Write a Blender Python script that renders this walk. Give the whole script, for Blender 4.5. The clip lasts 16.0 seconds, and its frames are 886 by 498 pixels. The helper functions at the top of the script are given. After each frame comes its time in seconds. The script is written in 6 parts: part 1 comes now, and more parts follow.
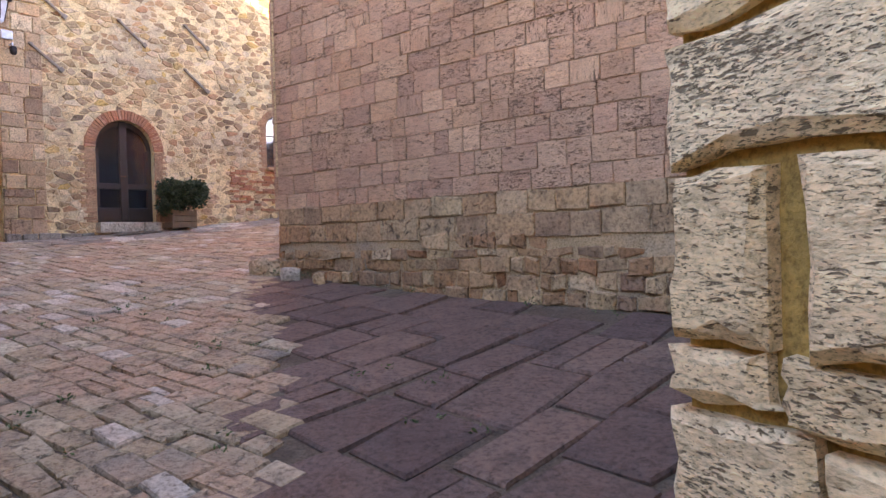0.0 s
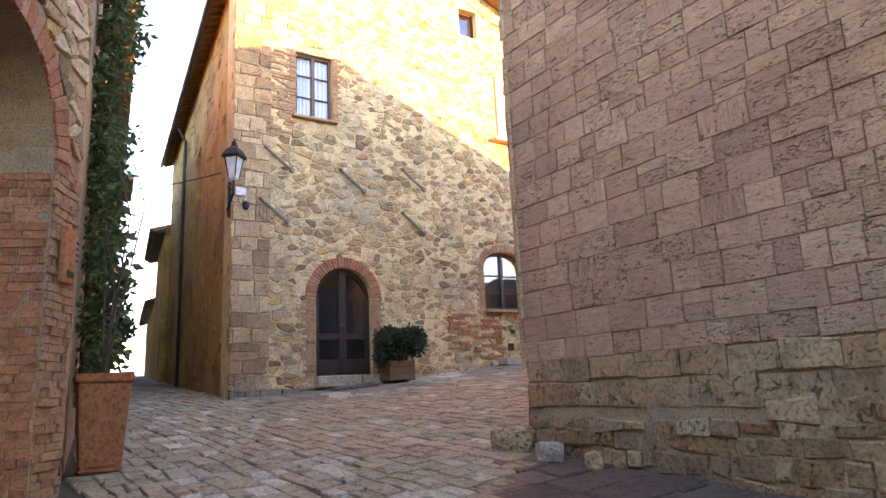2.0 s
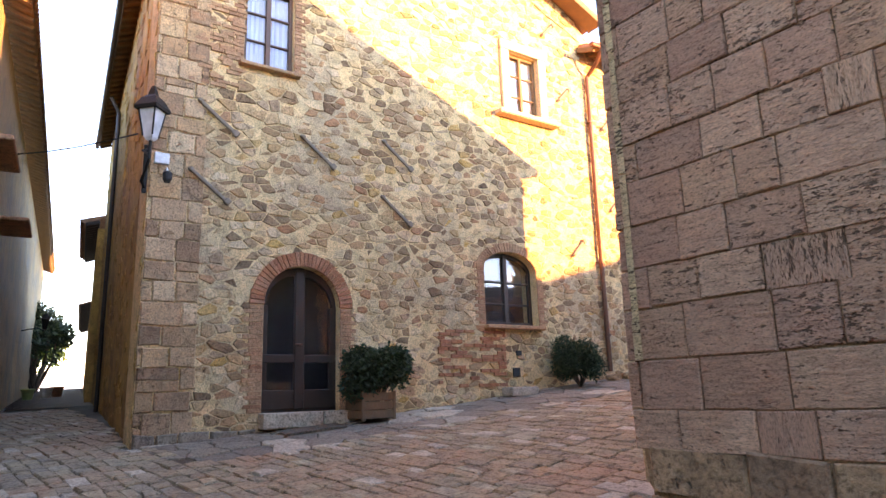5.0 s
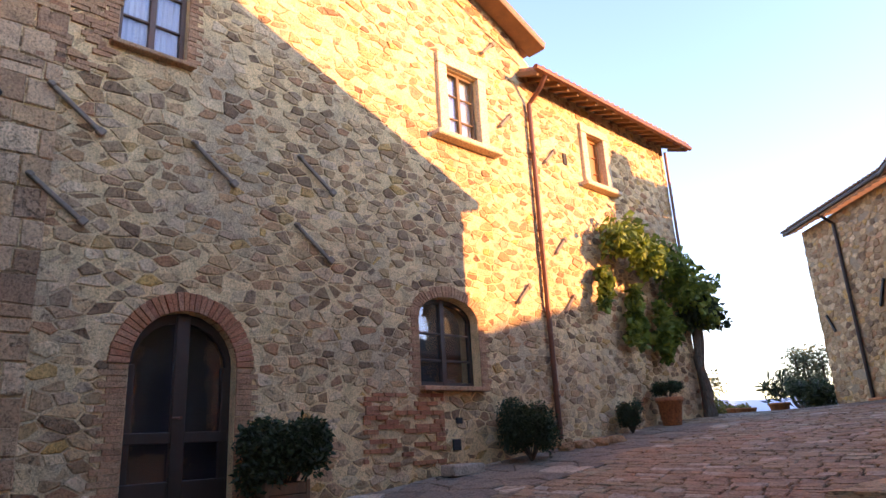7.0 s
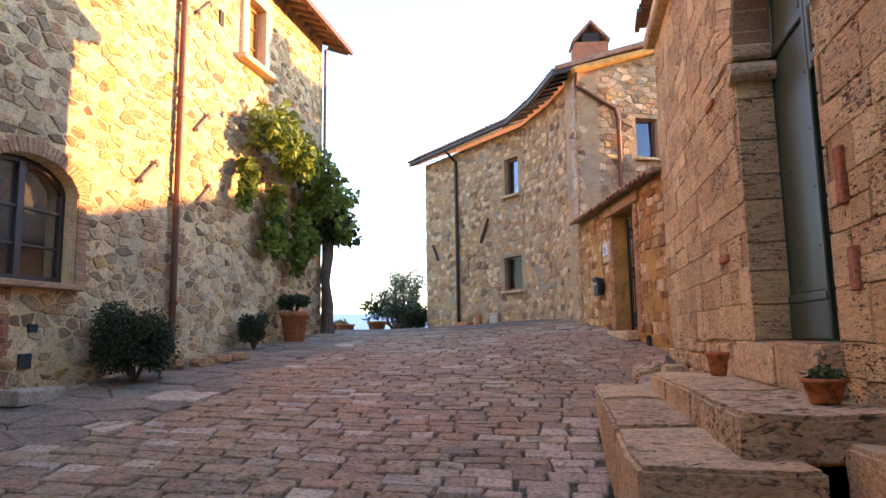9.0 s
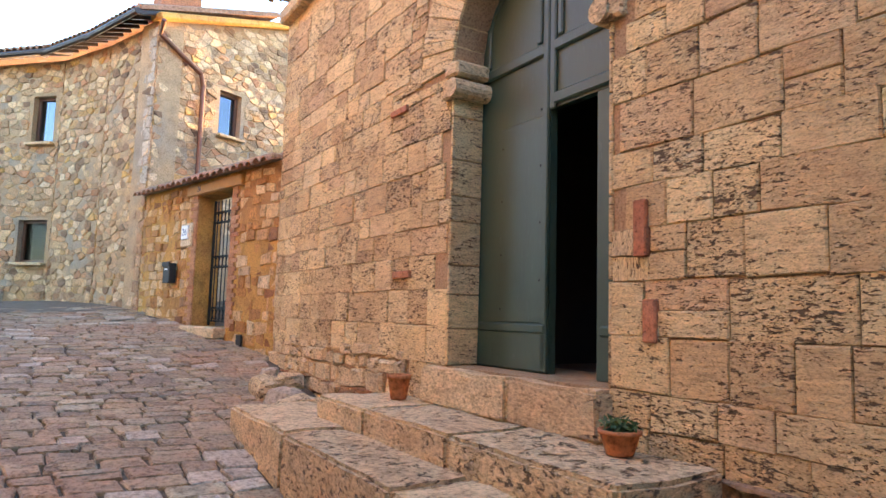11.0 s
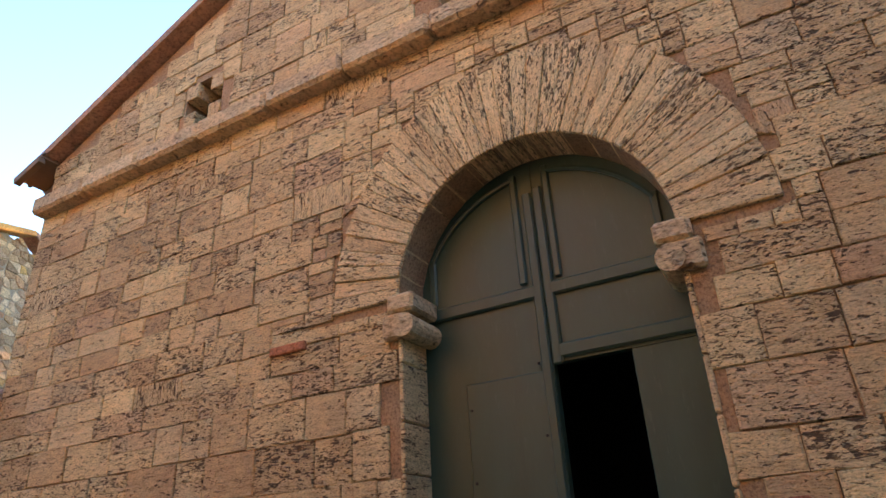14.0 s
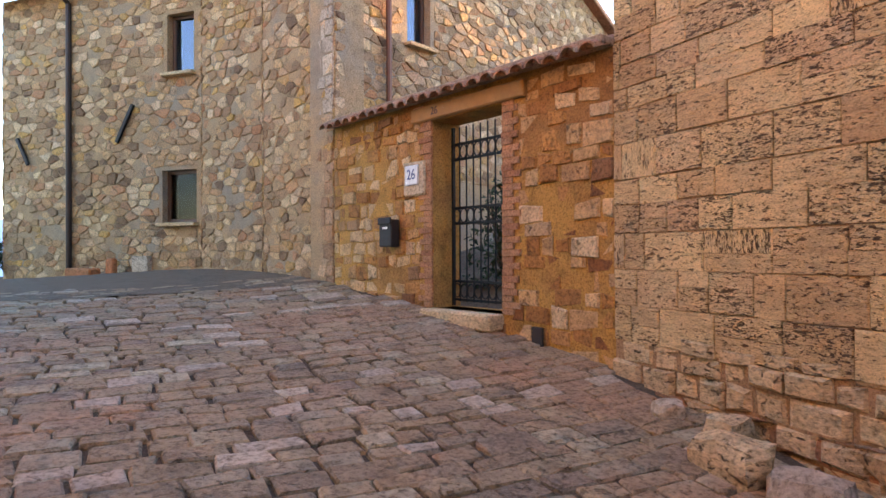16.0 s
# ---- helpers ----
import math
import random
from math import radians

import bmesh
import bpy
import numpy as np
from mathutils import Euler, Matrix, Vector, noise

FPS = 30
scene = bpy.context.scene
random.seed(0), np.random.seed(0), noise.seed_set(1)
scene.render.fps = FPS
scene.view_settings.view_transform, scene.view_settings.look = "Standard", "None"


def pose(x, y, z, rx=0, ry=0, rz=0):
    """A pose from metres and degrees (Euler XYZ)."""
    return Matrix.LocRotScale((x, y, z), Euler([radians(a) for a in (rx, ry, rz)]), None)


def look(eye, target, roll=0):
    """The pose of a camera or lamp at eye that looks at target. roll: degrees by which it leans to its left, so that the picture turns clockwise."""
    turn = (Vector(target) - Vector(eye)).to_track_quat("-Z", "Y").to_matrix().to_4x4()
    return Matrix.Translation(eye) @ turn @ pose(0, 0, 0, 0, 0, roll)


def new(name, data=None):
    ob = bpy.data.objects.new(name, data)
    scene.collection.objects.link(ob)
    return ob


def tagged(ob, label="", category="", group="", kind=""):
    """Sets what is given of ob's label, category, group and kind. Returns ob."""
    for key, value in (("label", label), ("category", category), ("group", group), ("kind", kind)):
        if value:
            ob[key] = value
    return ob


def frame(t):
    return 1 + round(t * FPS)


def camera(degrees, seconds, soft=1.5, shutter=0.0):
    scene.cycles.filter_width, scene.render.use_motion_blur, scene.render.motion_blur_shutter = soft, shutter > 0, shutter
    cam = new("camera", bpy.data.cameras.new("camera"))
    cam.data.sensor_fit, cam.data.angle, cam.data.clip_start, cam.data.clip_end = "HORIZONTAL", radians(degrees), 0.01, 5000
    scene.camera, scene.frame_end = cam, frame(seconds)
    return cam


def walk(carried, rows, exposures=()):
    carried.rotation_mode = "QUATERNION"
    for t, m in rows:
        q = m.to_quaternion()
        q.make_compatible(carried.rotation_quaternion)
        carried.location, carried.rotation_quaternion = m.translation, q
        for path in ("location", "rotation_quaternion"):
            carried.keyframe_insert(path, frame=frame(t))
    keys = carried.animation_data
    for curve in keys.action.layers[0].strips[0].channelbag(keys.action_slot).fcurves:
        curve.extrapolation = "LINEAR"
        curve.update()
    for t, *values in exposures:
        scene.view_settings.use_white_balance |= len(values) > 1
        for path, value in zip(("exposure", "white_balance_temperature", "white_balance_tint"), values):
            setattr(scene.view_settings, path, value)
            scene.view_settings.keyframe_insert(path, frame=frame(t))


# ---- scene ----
cam = camera(67.4, 16.0)
METRES, EYE, TILT, LEAN, TURN = 16.0, 1.5, 0.0, 0.0, 41.3
ROWS = [
    (0.0, 0.0, 0.0, 0.0, -0.02, -0.82, 1.69),
    (0.5, -0.0096, 0.0309, 0.0024, 7.06, 3.08, 1.98),
    (1.0, -0.0229, 0.0579, 0.0079, 11.96, 6.77, 1.66),
    (1.5, -0.0426, 0.0889, 0.0114, 14.74, 9.98, 2.03),
    (2.0, -0.058, 0.1198, 0.0133, 17.07, 11.88, 2.55),
    (2.5, -0.072, 0.148, 0.0145, 17.79, 11.5, 2.35),
    (3.0, -0.0844, 0.1819, 0.0195, 16.86, 11.62, 2.07),
    (5.5, -0.1501, 0.3435, 0.05, 13.04, 13.48, 2.12),
    (6.0, -0.1642, 0.3751, 0.0558, 10.77, 15.9, 2.15),
    (6.5, -0.1769, 0.4066, 0.0633, 9.01, 17.02, 2.16),
    (7.0, -0.1927, 0.4368, 0.0688, 6.01, 16.47, 3.04),
    (7.5, -0.2019, 0.4665, 0.0717, -0.58, 14.42, 3.11),
    (8.0, -0.206, 0.5001, 0.079, -9.76, 11.72, 2.93),
    (8.5, -0.2133, 0.5306, 0.0809, -19.51, 9.54, 1.93),
    (9.0, -0.2178, 0.5569, 0.0807, -28.66, 7.5, 0.92),
    (11.5, -0.2276, 0.6905, 0.1022, -81.68, 7.24, -2.35),
    (12.0, -0.2193, 0.7113, 0.1051, -92.16, 13.8, -1.3),
    (12.5, -0.2089, 0.7326, 0.1161, -99.54, 20.57, -0.26),
    (13.0, -0.2004, 0.7552, 0.123, -103.45, 26.3, 1.25),
    (13.5, -0.1888, 0.7734, 0.1226, -103.38, 29.25, 2.46),
    (14.0, -0.168, 0.7949, 0.1259, -99.5, 26.05, 2.99),
    (14.5, -0.1491, 0.8217, 0.1233, -93.42, 19.66, 2.0),
    (15.0, -0.1318, 0.8463, 0.1217, -84.18, 12.53, 0.06),
    (15.5, -0.1142, 0.873, 0.12, -73.44, 5.88, -0.75),
    (16.0, -0.1041, 0.9043, 0.1207, -64.32, 0.33, 0.27),
]
walk(cam, [(t, pose(0, 0, EYE, TILT, LEAN, TURN) @ pose(METRES * x, METRES * y, METRES * z, 90 + pitch, roll, yaw)) for t, x, y, z, yaw, pitch, roll in ROWS], [(0.0, 4.80, 12000.0, 60.0), (1.0, 4.58, 11800.0, 54.0), (2.5, 4.42, 11200.0, 45.0), (3.0, 4.40, 11000.0, 45.0), (5.5, 4.22, 10600.0, 48.0), (6.5, 3.70, 9800.0, 52.0), (7.0, 3.32, 9400.0, 52.0), (8.0, 3.46, 9400.0, 48.0), (9.0, 3.80, 9400.0, 43.0), (11.5, 4.60, 8700.0, 28.0), (12.5, 4.35, 8600.0, 28.0), (13.5, 3.58, 8500.0, 26.0), (14.5, 3.58, 8400.0, 28.0), (15.0, 4.00, 8900.0, 34.0), (16.0, 3.95, 9500.0, 38.0)])
GROUND_C = (1.84, -0.234, 1.469, 0.36, 0.961, 0.272, 0.165, 0.452, 0.178, -0.322)
SUN = Vector((1.0, 0.47, 0.127)).normalized()   # way to the sun


# world and sun
world = bpy.data.worlds.new("sky")
scene.world = world
world.use_nodes = True
wn = world.node_tree
sky = wn.nodes.new("ShaderNodeTexSky")
sky.sky_type, sky.sun_disc = "NISHITA", False
sky.sun_elevation = math.asin(SUN.z)
sky.sun_rotation = math.atan2(SUN.x, SUN.y)
sky.air_density, sky.dust_density, sky.ozone_density = 1.0, 0.05, 3.5
wn.nodes["Background"].inputs["Strength"].default_value = 0.15
even = wn.nodes.new("ShaderNodeHueSaturation")
even.inputs["Saturation"].default_value = 1.06
wn.links.new(sky.outputs[0], even.inputs["Color"])
wn.links.new(even.outputs[0], wn.nodes["Background"].inputs[0])
sun_data = bpy.data.lights.new("sun", "SUN")
sun_data.energy, sun_data.angle, sun_data.color = 1.35, radians(0.5), (1.0, 0.73, 0.38)
sun = new("sun", sun_data)
sun.matrix_world = look(SUN * 60, (0, 0, 0))


# ---- materials ----
def ramp(nt, fac, stops):
    n = nt.nodes.new("ShaderNodeValToRGB")
    el = n.color_ramp.elements
    while len(el) < len(stops):
        el.new(0.5)
    for e, (p, c) in zip(el, stops):
        e.position = p
        e.color = (*c, 1) if len(c) == 3 else c
    nt.links.new(fac, n.inputs[0])
    return n.outputs[0]


def tex(nt, coord, scale, detail=4, rough=0.55, stretch=None, dist=0.0):
    if stretch:
        mp = nt.nodes.new("ShaderNodeMapping")
        mp.inputs["Scale"].default_value = stretch
        nt.links.new(coord, mp.inputs[0])
        coord = mp.outputs[0]
    n = nt.nodes.new("ShaderNodeTexNoise")
    n.inputs["Scale"].default_value = scale
    n.inputs["Detail"].default_value = detail
    n.inputs["Roughness"].default_value = rough
    n.inputs["Distortion"].default_value = dist
    nt.links.new(coord, n.inputs[0])
    return n.outputs["Fac"]


def calc(nt, op, a, b=0.0, clamp=False):
    n = nt.nodes.new("ShaderNodeMath")
    n.operation, n.use_clamp = op, clamp
    for i, v in enumerate((a, b)):
        if isinstance(v, (int, float)):
            n.inputs[i].default_value = v
        else:
            nt.links.new(v, n.inputs[i])
    return n.outputs[0]


def mix(nt, fac, a, b, mode="MIX"):
    n = nt.nodes.new("ShaderNodeMixRGB")
    n.blend_type = mode
    for i, v in enumerate((fac, a, b)):
        if isinstance(v, (int, float)):
            n.inputs[i].default_value = v
        elif isinstance(v, tuple):
            n.inputs[i].default_value = (*v, 1)
        else:
            nt.links.new(v, n.inputs[i])
    return n.outputs[0]


def base_mat(name):
    m = bpy.data.materials.new(name)
    m.use_nodes = True
    nt = m.node_tree
    bs = nt.nodes["Principled BSDF"]
    geo = nt.nodes.new("ShaderNodeNewGeometry")
    return m, nt, bs, geo


def piece_random(nt, geo):
    """A value for each piece, whether it is an object of its own or one island of a joined mesh."""
    info = nt.nodes.new("ShaderNodeObjectInfo")
    return calc(nt, "FRACT", calc(nt, "ADD", info.outputs["Random"], geo.outputs["Random Per Island"]))


def stone(name, colours, grain=30.0, pits=0.0, bump=0.5, rough=0.9, patch=None, stretch=(1, 1, 1), stain=0.35, pitsize=14.0, moss=0.0):
    """Stone, brick or plaster: a hue a piece, patches, grain and pits."""
    m, nt, bs, geo = base_mat(name)
    pos = geo.outputs["Position"]
    rnd = piece_random(nt, geo)
    k = len(colours)
    col = ramp(nt, rnd, [(i / max(k - 1, 1), c) for i, c in enumerate(colours)])
    big = tex(nt, pos, 0.7, 5, 0.6)
    if patch:
        col = mix(nt, ramp(nt, big, [(0.47, (0, 0, 0)), (0.62, (1, 1, 1))]), col, patch)
    mid = tex(nt, pos, 5.0, 5, 0.65, stretch)
    fine = tex(nt, pos, grain, 6, 0.7, stretch)
    col = mix(nt, 1.0, col, ramp(nt, mid, [(0.28, (1 - stain,) * 3), (0.5, (1, 1, 1)), (0.75, (1.0 + stain * 0.5, 1.0 + stain * 0.45, 1.0 + stain * 0.35))]), "MULTIPLY")
    col = mix(nt, 1.0, col, ramp(nt, fine, [(0.33, (0.45, 0.42, 0.39)), (0.5, (1.0, 1.0, 1.0)), (0.66, (1.25, 1.24, 1.22))]), "MULTIPLY")
    h = calc(nt, "ADD", calc(nt, "MULTIPLY", mid, 0.6), calc(nt, "MULTIPLY", fine, 0.5))
    if pits:
        p = tex(nt, pos, pitsize, 4, 0.65, stretch, 0.8)
        p = calc(nt, "ADD", p, calc(nt, "MULTIPLY", calc(nt, "SUBTRACT", calc(nt, "FRACT", calc(nt, "MULTIPLY", rnd, 7.3)), 0.3), 0.10))
        gate = ramp(nt, p, [(0.33, (0, 0, 0)), (0.42, (1, 1, 1))])
        col = mix(nt, pits, col, mix(nt, 1.0, col, gate, "MULTIPLY"))
        col = mix(nt, calc(nt, "MULTIPLY", calc(nt, "SUBTRACT", 1.0, gate), pits), col, (0.15, 0.10, 0.07))
        h = calc(nt, "ADD", h, calc(nt, "MULTIPLY", gate, pits * 1.2))
    if moss:
        ms = ramp(nt, tex(nt, pos, 1.7, 6, 0.7), [(0.58, (0, 0, 0)), (0.7, (1, 1, 1))])
        col = mix(nt, calc(nt, "MULTIPLY", ms, moss), col, (0.06, 0.09, 0.025))
    nt.links.new(col, bs.inputs["Base Color"])
    bs.inputs["Roughness"].default_value = rough
    bs.inputs["Specular IOR Level"].default_value = 0.25
    b = nt.nodes.new("ShaderNodeBump")
    b.inputs["Strength"].default_value, b.inputs["Distance"].default_value = min(1.0, bump * 1.5), 0.035
    nt.links.new(h, b.inputs["Height"])
    nt.links.new(b.outputs[0], bs.inputs["Normal"])
    return m


def travertine(name, colours, pits=0.85, density=0.0, grain=1.0, centre=None, size=1.0):
    """Pitted travertine: a hue and a bedding way a piece, fine strata, long dark holes; centre turns the beds round an arch."""
    m, nt, bs, geo = base_mat(name)
    pos = geo.outputs["Position"]
    rnd = piece_random(nt, geo)
    other = calc(nt, "FRACT", calc(nt, "MULTIPLY", rnd, 17.3))
    third = calc(nt, "FRACT", calc(nt, "MULTIPLY", rnd, 41.7))
    sep = nt.nodes.new("ShaderNodeSeparateXYZ")
    nt.links.new(pos, sep.inputs[0])
    com = nt.nodes.new("ShaderNodeCombineXYZ")
    if centre:
        dy, dz = calc(nt, "SUBTRACT", sep.outputs[1], centre[0]), calc(nt, "SUBTRACT", sep.outputs[2], centre[1])
        far = calc(nt, "SQRT", calc(nt, "ADD", calc(nt, "MULTIPLY", dy, dy), calc(nt, "MULTIPLY", dz, dz)))
        across, along = calc(nt, "MULTIPLY", calc(nt, "ARCTAN2", dz, dy), 1.15), far
        deep = sep.outputs[0]
    else:
        flat = calc(nt, "ADD", sep.outputs[0], sep.outputs[1])
        turn = calc(nt, "GREATER_THAN", other, 0.94)
        keep = calc(nt, "SUBTRACT", 1.0, turn)
        along = calc(nt, "ADD", calc(nt, "MULTIPLY", flat, keep), calc(nt, "MULTIPLY", sep.outputs[2], turn))
        across = calc(nt, "ADD", calc(nt, "MULTIPLY", sep.outputs[2], keep), calc(nt, "MULTIPLY", flat, turn))
        deep = calc(nt, "SUBTRACT", sep.outputs[0], sep.outputs[1])
    nt.links.new(calc(nt, "ADD", along, calc(nt, "MULTIPLY", rnd, 31.0)), com.inputs[0])
    nt.links.new(calc(nt, "ADD", calc(nt, "MULTIPLY", deep, 0.5), calc(nt, "MULTIPLY", other, 9.0)), com.inputs[1])
    nt.links.new(across, com.inputs[2])
    bed = com.outputs[0]
    k = len(colours)
    col = ramp(nt, rnd, [(i / max(k - 1, 1), c) for i, c in enumerate(colours)])
    big = tex(nt, pos, 0.9, 5, 0.65)
    col = mix(nt, 1.0, col, ramp(nt, big, [(0.3, (0.80, 0.77, 0.76)), (0.5, (1, 1, 1)), (0.7, (1.12, 1.10, 1.05))]), "MULTIPLY")
    strata = tex(nt, bed, 7.0, 5, 0.7, (1, 1, 7 * grain), 0.3)
    fine = tex(nt, bed, 55.0, 5, 0.7, (1, 1, 2.2))
    col = mix(nt, 1.0, col, ramp(nt, strata, [(0.3, (0.66, 0.63, 0.60)), (0.48, (1, 1, 1)), (0.7, (1.20, 1.19, 1.16))]), "MULTIPLY")
    col = mix(nt, 1.0, col, ramp(nt, fine, [(0.32, (0.52, 0.49, 0.46)), (0.48, (1, 1, 1)), (0.68, (1.22, 1.21, 1.19))]), "MULTIPLY")
    clump = calc(nt, "MULTIPLY", calc(nt, "SUBTRACT", tex(nt, bed, 4.0, 2, 0.5, (1, 1, 2.5)), 0.5), 0.22)
    bias = calc(nt, "MULTIPLY", calc(nt, "SUBTRACT", third, 0.60 + density), 0.075)
    bias = calc(nt, "ADD", bias, clump)
    gates = []
    for scale, st, lo in ((15.0, 3.8, 0.345), (38.0, 2.6, 0.335)):
        p = calc(nt, "ADD", tex(nt, bed, scale * size, 3, 0.6, (1, 1, st), 0.5), bias)
        gates.append(ramp(nt, p, [(lo, (0, 0, 0)), (lo + 0.05, (1, 1, 1))]))
    gate = calc(nt, "MULTIPLY", gates[0], gates[1])
    hole = calc(nt, "MULTIPLY", calc(nt, "SUBTRACT", 1.0, gate), pits)
    col = mix(nt, hole, col, (0.105, 0.055, 0.030))
    nt.links.new(col, bs.inputs["Base Color"])
    bs.inputs["Roughness"].default_value = 0.92
    bs.inputs["Specular IOR Level"].default_value = 0.2
    h = calc(nt, "ADD", calc(nt, "ADD", calc(nt, "MULTIPLY", strata, 0.5), calc(nt, "MULTIPLY", fine, 0.3)), gate)
    b = nt.nodes.new("ShaderNodeBump")
    b.inputs["Strength"].default_value, b.inputs["Distance"].default_value = 1.0, 0.025
    nt.links.new(h, b.inputs["Height"])
    nt.links.new(b.outputs[0], bs.inputs["Normal"])
    return m


def paint(name, colour, rough=0.5, metal=0.0, wear=None, scale=8.0, grain=(1, 1, 1), bump=0.15):
    """Painted wood, metal or plastic with worn patches and fine streaks."""
    m, nt, bs, geo = base_mat(name)
    pos = geo.outputs["Position"]
    n1, n2 = tex(nt, pos, scale, 5, 0.6, grain), tex(nt, pos, scale * 7, 4, 0.6, grain)
    col = mix(nt, 1.0, colour, ramp(nt, n1, [(0.3, (0.75, 0.75, 0.75)), (0.7, (1.15, 1.15, 1.15))]), "MULTIPLY")
    if wear:
        col = mix(nt, ramp(nt, n2, [(0.6, (0, 0, 0)), (0.72, (0.6, 0.6, 0.6))]), col, wear)
    nt.links.new(col, bs.inputs["Base Color"])
    bs.inputs["Metallic"].default_value = metal
    nt.links.new(ramp(nt, n1, [(0.2, (rough * 0.8,) * 3), (0.8, (min(1, rough * 1.25),) * 3)]), bs.inputs["Roughness"])
    b = nt.nodes.new("ShaderNodeBump")
    b.inputs["Strength"].default_value, b.inputs["Distance"].default_value = bump, 0.01
    nt.links.new(n2, b.inputs["Height"])
    nt.links.new(b.outputs[0], bs.inputs["Normal"])
    return m


def foliage(name, dark, light):
    m, nt, bs, geo = base_mat(name)
    col = ramp(nt, geo.outputs["Random Per Island"], [(0.0, dark), (0.6, tuple((a + b) / 2 for a, b in zip(dark, light))), (1.0, light)])
    nt.links.new(col, bs.inputs["Base Color"])
    bs.inputs["Roughness"].default_value = 0.55
    tr = nt.nodes.new("ShaderNodeBsdfTranslucent")
    nt.links.new(col, tr.inputs[0])
    ms = nt.nodes.new("ShaderNodeMixShader")
    ms.inputs[0].default_value = 0.35
    nt.links.new(bs.outputs[0], ms.inputs[1])
    nt.links.new(tr.outputs[0], ms.inputs[2])
    nt.links.new(ms.outputs[0], nt.nodes["Material Output"].inputs[0])
    return m


def glass(name, tint=(0.90, 0.93, 0.95), gloss=(0.85, 0.9, 1.0)):
    """Clear window glass: see-through, with a mirror sheen that grows at grazing angles."""
    m, nt, bs, geo = base_mat(name)
    nt.nodes.remove(bs)
    tr, gl, fr, ms = (nt.nodes.new(k) for k in ("ShaderNodeBsdfTransparent", "ShaderNodeBsdfGlossy", "ShaderNodeLayerWeight", "ShaderNodeMixShader"))
    tr.inputs[0].default_value, gl.inputs[0].default_value = (*tint, 1), (*gloss, 1)
    gl.inputs["Roughness"].default_value = 0.03
    bp = nt.nodes.new("ShaderNodeBump")
    bp.inputs["Strength"].default_value, bp.inputs["Distance"].default_value = 0.15, 0.01
    nt.links.new(tex(nt, geo.outputs["Position"], 2.5, 2), bp.inputs["Height"])
    nt.links.new(bp.outputs[0], gl.inputs["Normal"])
    nt.links.new(calc(nt, "ADD", 0.06, calc(nt, "MULTIPLY", calc(nt, "POWER", fr.outputs["Facing"], 3.0), 0.8)), ms.inputs[0])
    nt.links.new(tr.outputs[0], ms.inputs[1])
    nt.links.new(gl.outputs[0], ms.inputs[2])
    nt.links.new(ms.outputs[0], nt.nodes["Material Output"].inputs[0])
    return m


M_ASHLAR = travertine("travertine_ashlar", [(0.474, 0.241, 0.148), (0.563, 0.300, 0.183), (0.510, 0.259, 0.166), (0.644, 0.362, 0.224), (0.447, 0.228, 0.148), (0.591, 0.327, 0.201), (0.527, 0.273, 0.161)], 0.8, -0.30)
M_ASHLAR_W = travertine("warm_travertine", [(0.657, 0.446, 0.230), (0.755, 0.541, 0.286), (0.568, 0.367, 0.189), (0.715, 0.499, 0.260), (0.539, 0.336, 0.173), (0.686, 0.488, 0.265), (0.617, 0.389, 0.214)], 0.92, 0.02)
M_VOUSSOIR = travertine("arch_travertine", [(0.725, 0.509, 0.275), (0.647, 0.436, 0.230), (0.774, 0.557, 0.306), (0.686, 0.473, 0.245)], 0.85, 0.1, 1.2, (9.11, 5.04))
M_CREAM = travertine("cream_travertine", [(0.88, 0.59, 0.33), (0.90, 0.63, 0.37), (0.82, 0.53, 0.28)], 0.8, -0.15, 0.35, None, 2.3)
M_MORTAR = stone("sandy_mortar", [(0.440, 0.279, 0.150), (0.495, 0.316, 0.173)], 60, 0.0, 0.5, patch=(0.34, 0.26, 0.18), stain=0.25)
M_MORTAR_D = stone("grey_brown_mortar", [(0.351, 0.208, 0.115), (0.421, 0.253, 0.138)], 60, 0.0, 0.5, stain=0.3)
M_OCHRE = stone("ochre_plaster", [(0.50, 0.26, 0.07), (0.56, 0.30, 0.085)], 50, 0.0, 0.5, patch=(0.36, 0.17, 0.06), stain=0.4)
M_HOUSE = stone("house_mortar", [(0.769, 0.514, 0.266), (0.824, 0.550, 0.286)], 50, 0.0, 0.7, patch=(0.54, 0.38, 0.23), stain=0.3)
M_RUBBLE = stone("rubble_stone", [(0.671, 0.425, 0.224), (0.336, 0.181, 0.096), (0.747, 0.510, 0.290), (0.543, 0.297, 0.142), (0.221, 0.122, 0.070), (0.646, 0.404, 0.207), (0.465, 0.201, 0.096), (0.711, 0.491, 0.299), (0.387, 0.234, 0.137), (0.646, 0.351, 0.114)], 35, 0.3, 0.7, stain=0.35)
M_RUBBLE_B = stone("grey_rubble_stone", [(0.574, 0.338, 0.186), (0.359, 0.191, 0.108), (0.742, 0.474, 0.280), (0.430, 0.237, 0.137), (0.288, 0.150, 0.086), (0.623, 0.365, 0.194), (0.503, 0.265, 0.137), (0.670, 0.429, 0.258)], 35, 0.3, 0.7, stain=0.35)
M_RUBBLE_O = stone("orange_rubble_stone", [(0.562, 0.267, 0.088), (0.367, 0.152, 0.048), (0.670, 0.432, 0.224), (0.497, 0.230, 0.080), (0.238, 0.092, 0.036), (0.713, 0.497, 0.288), (0.540, 0.304, 0.128)], 35, 0.3, 0.7, stain=0.35)
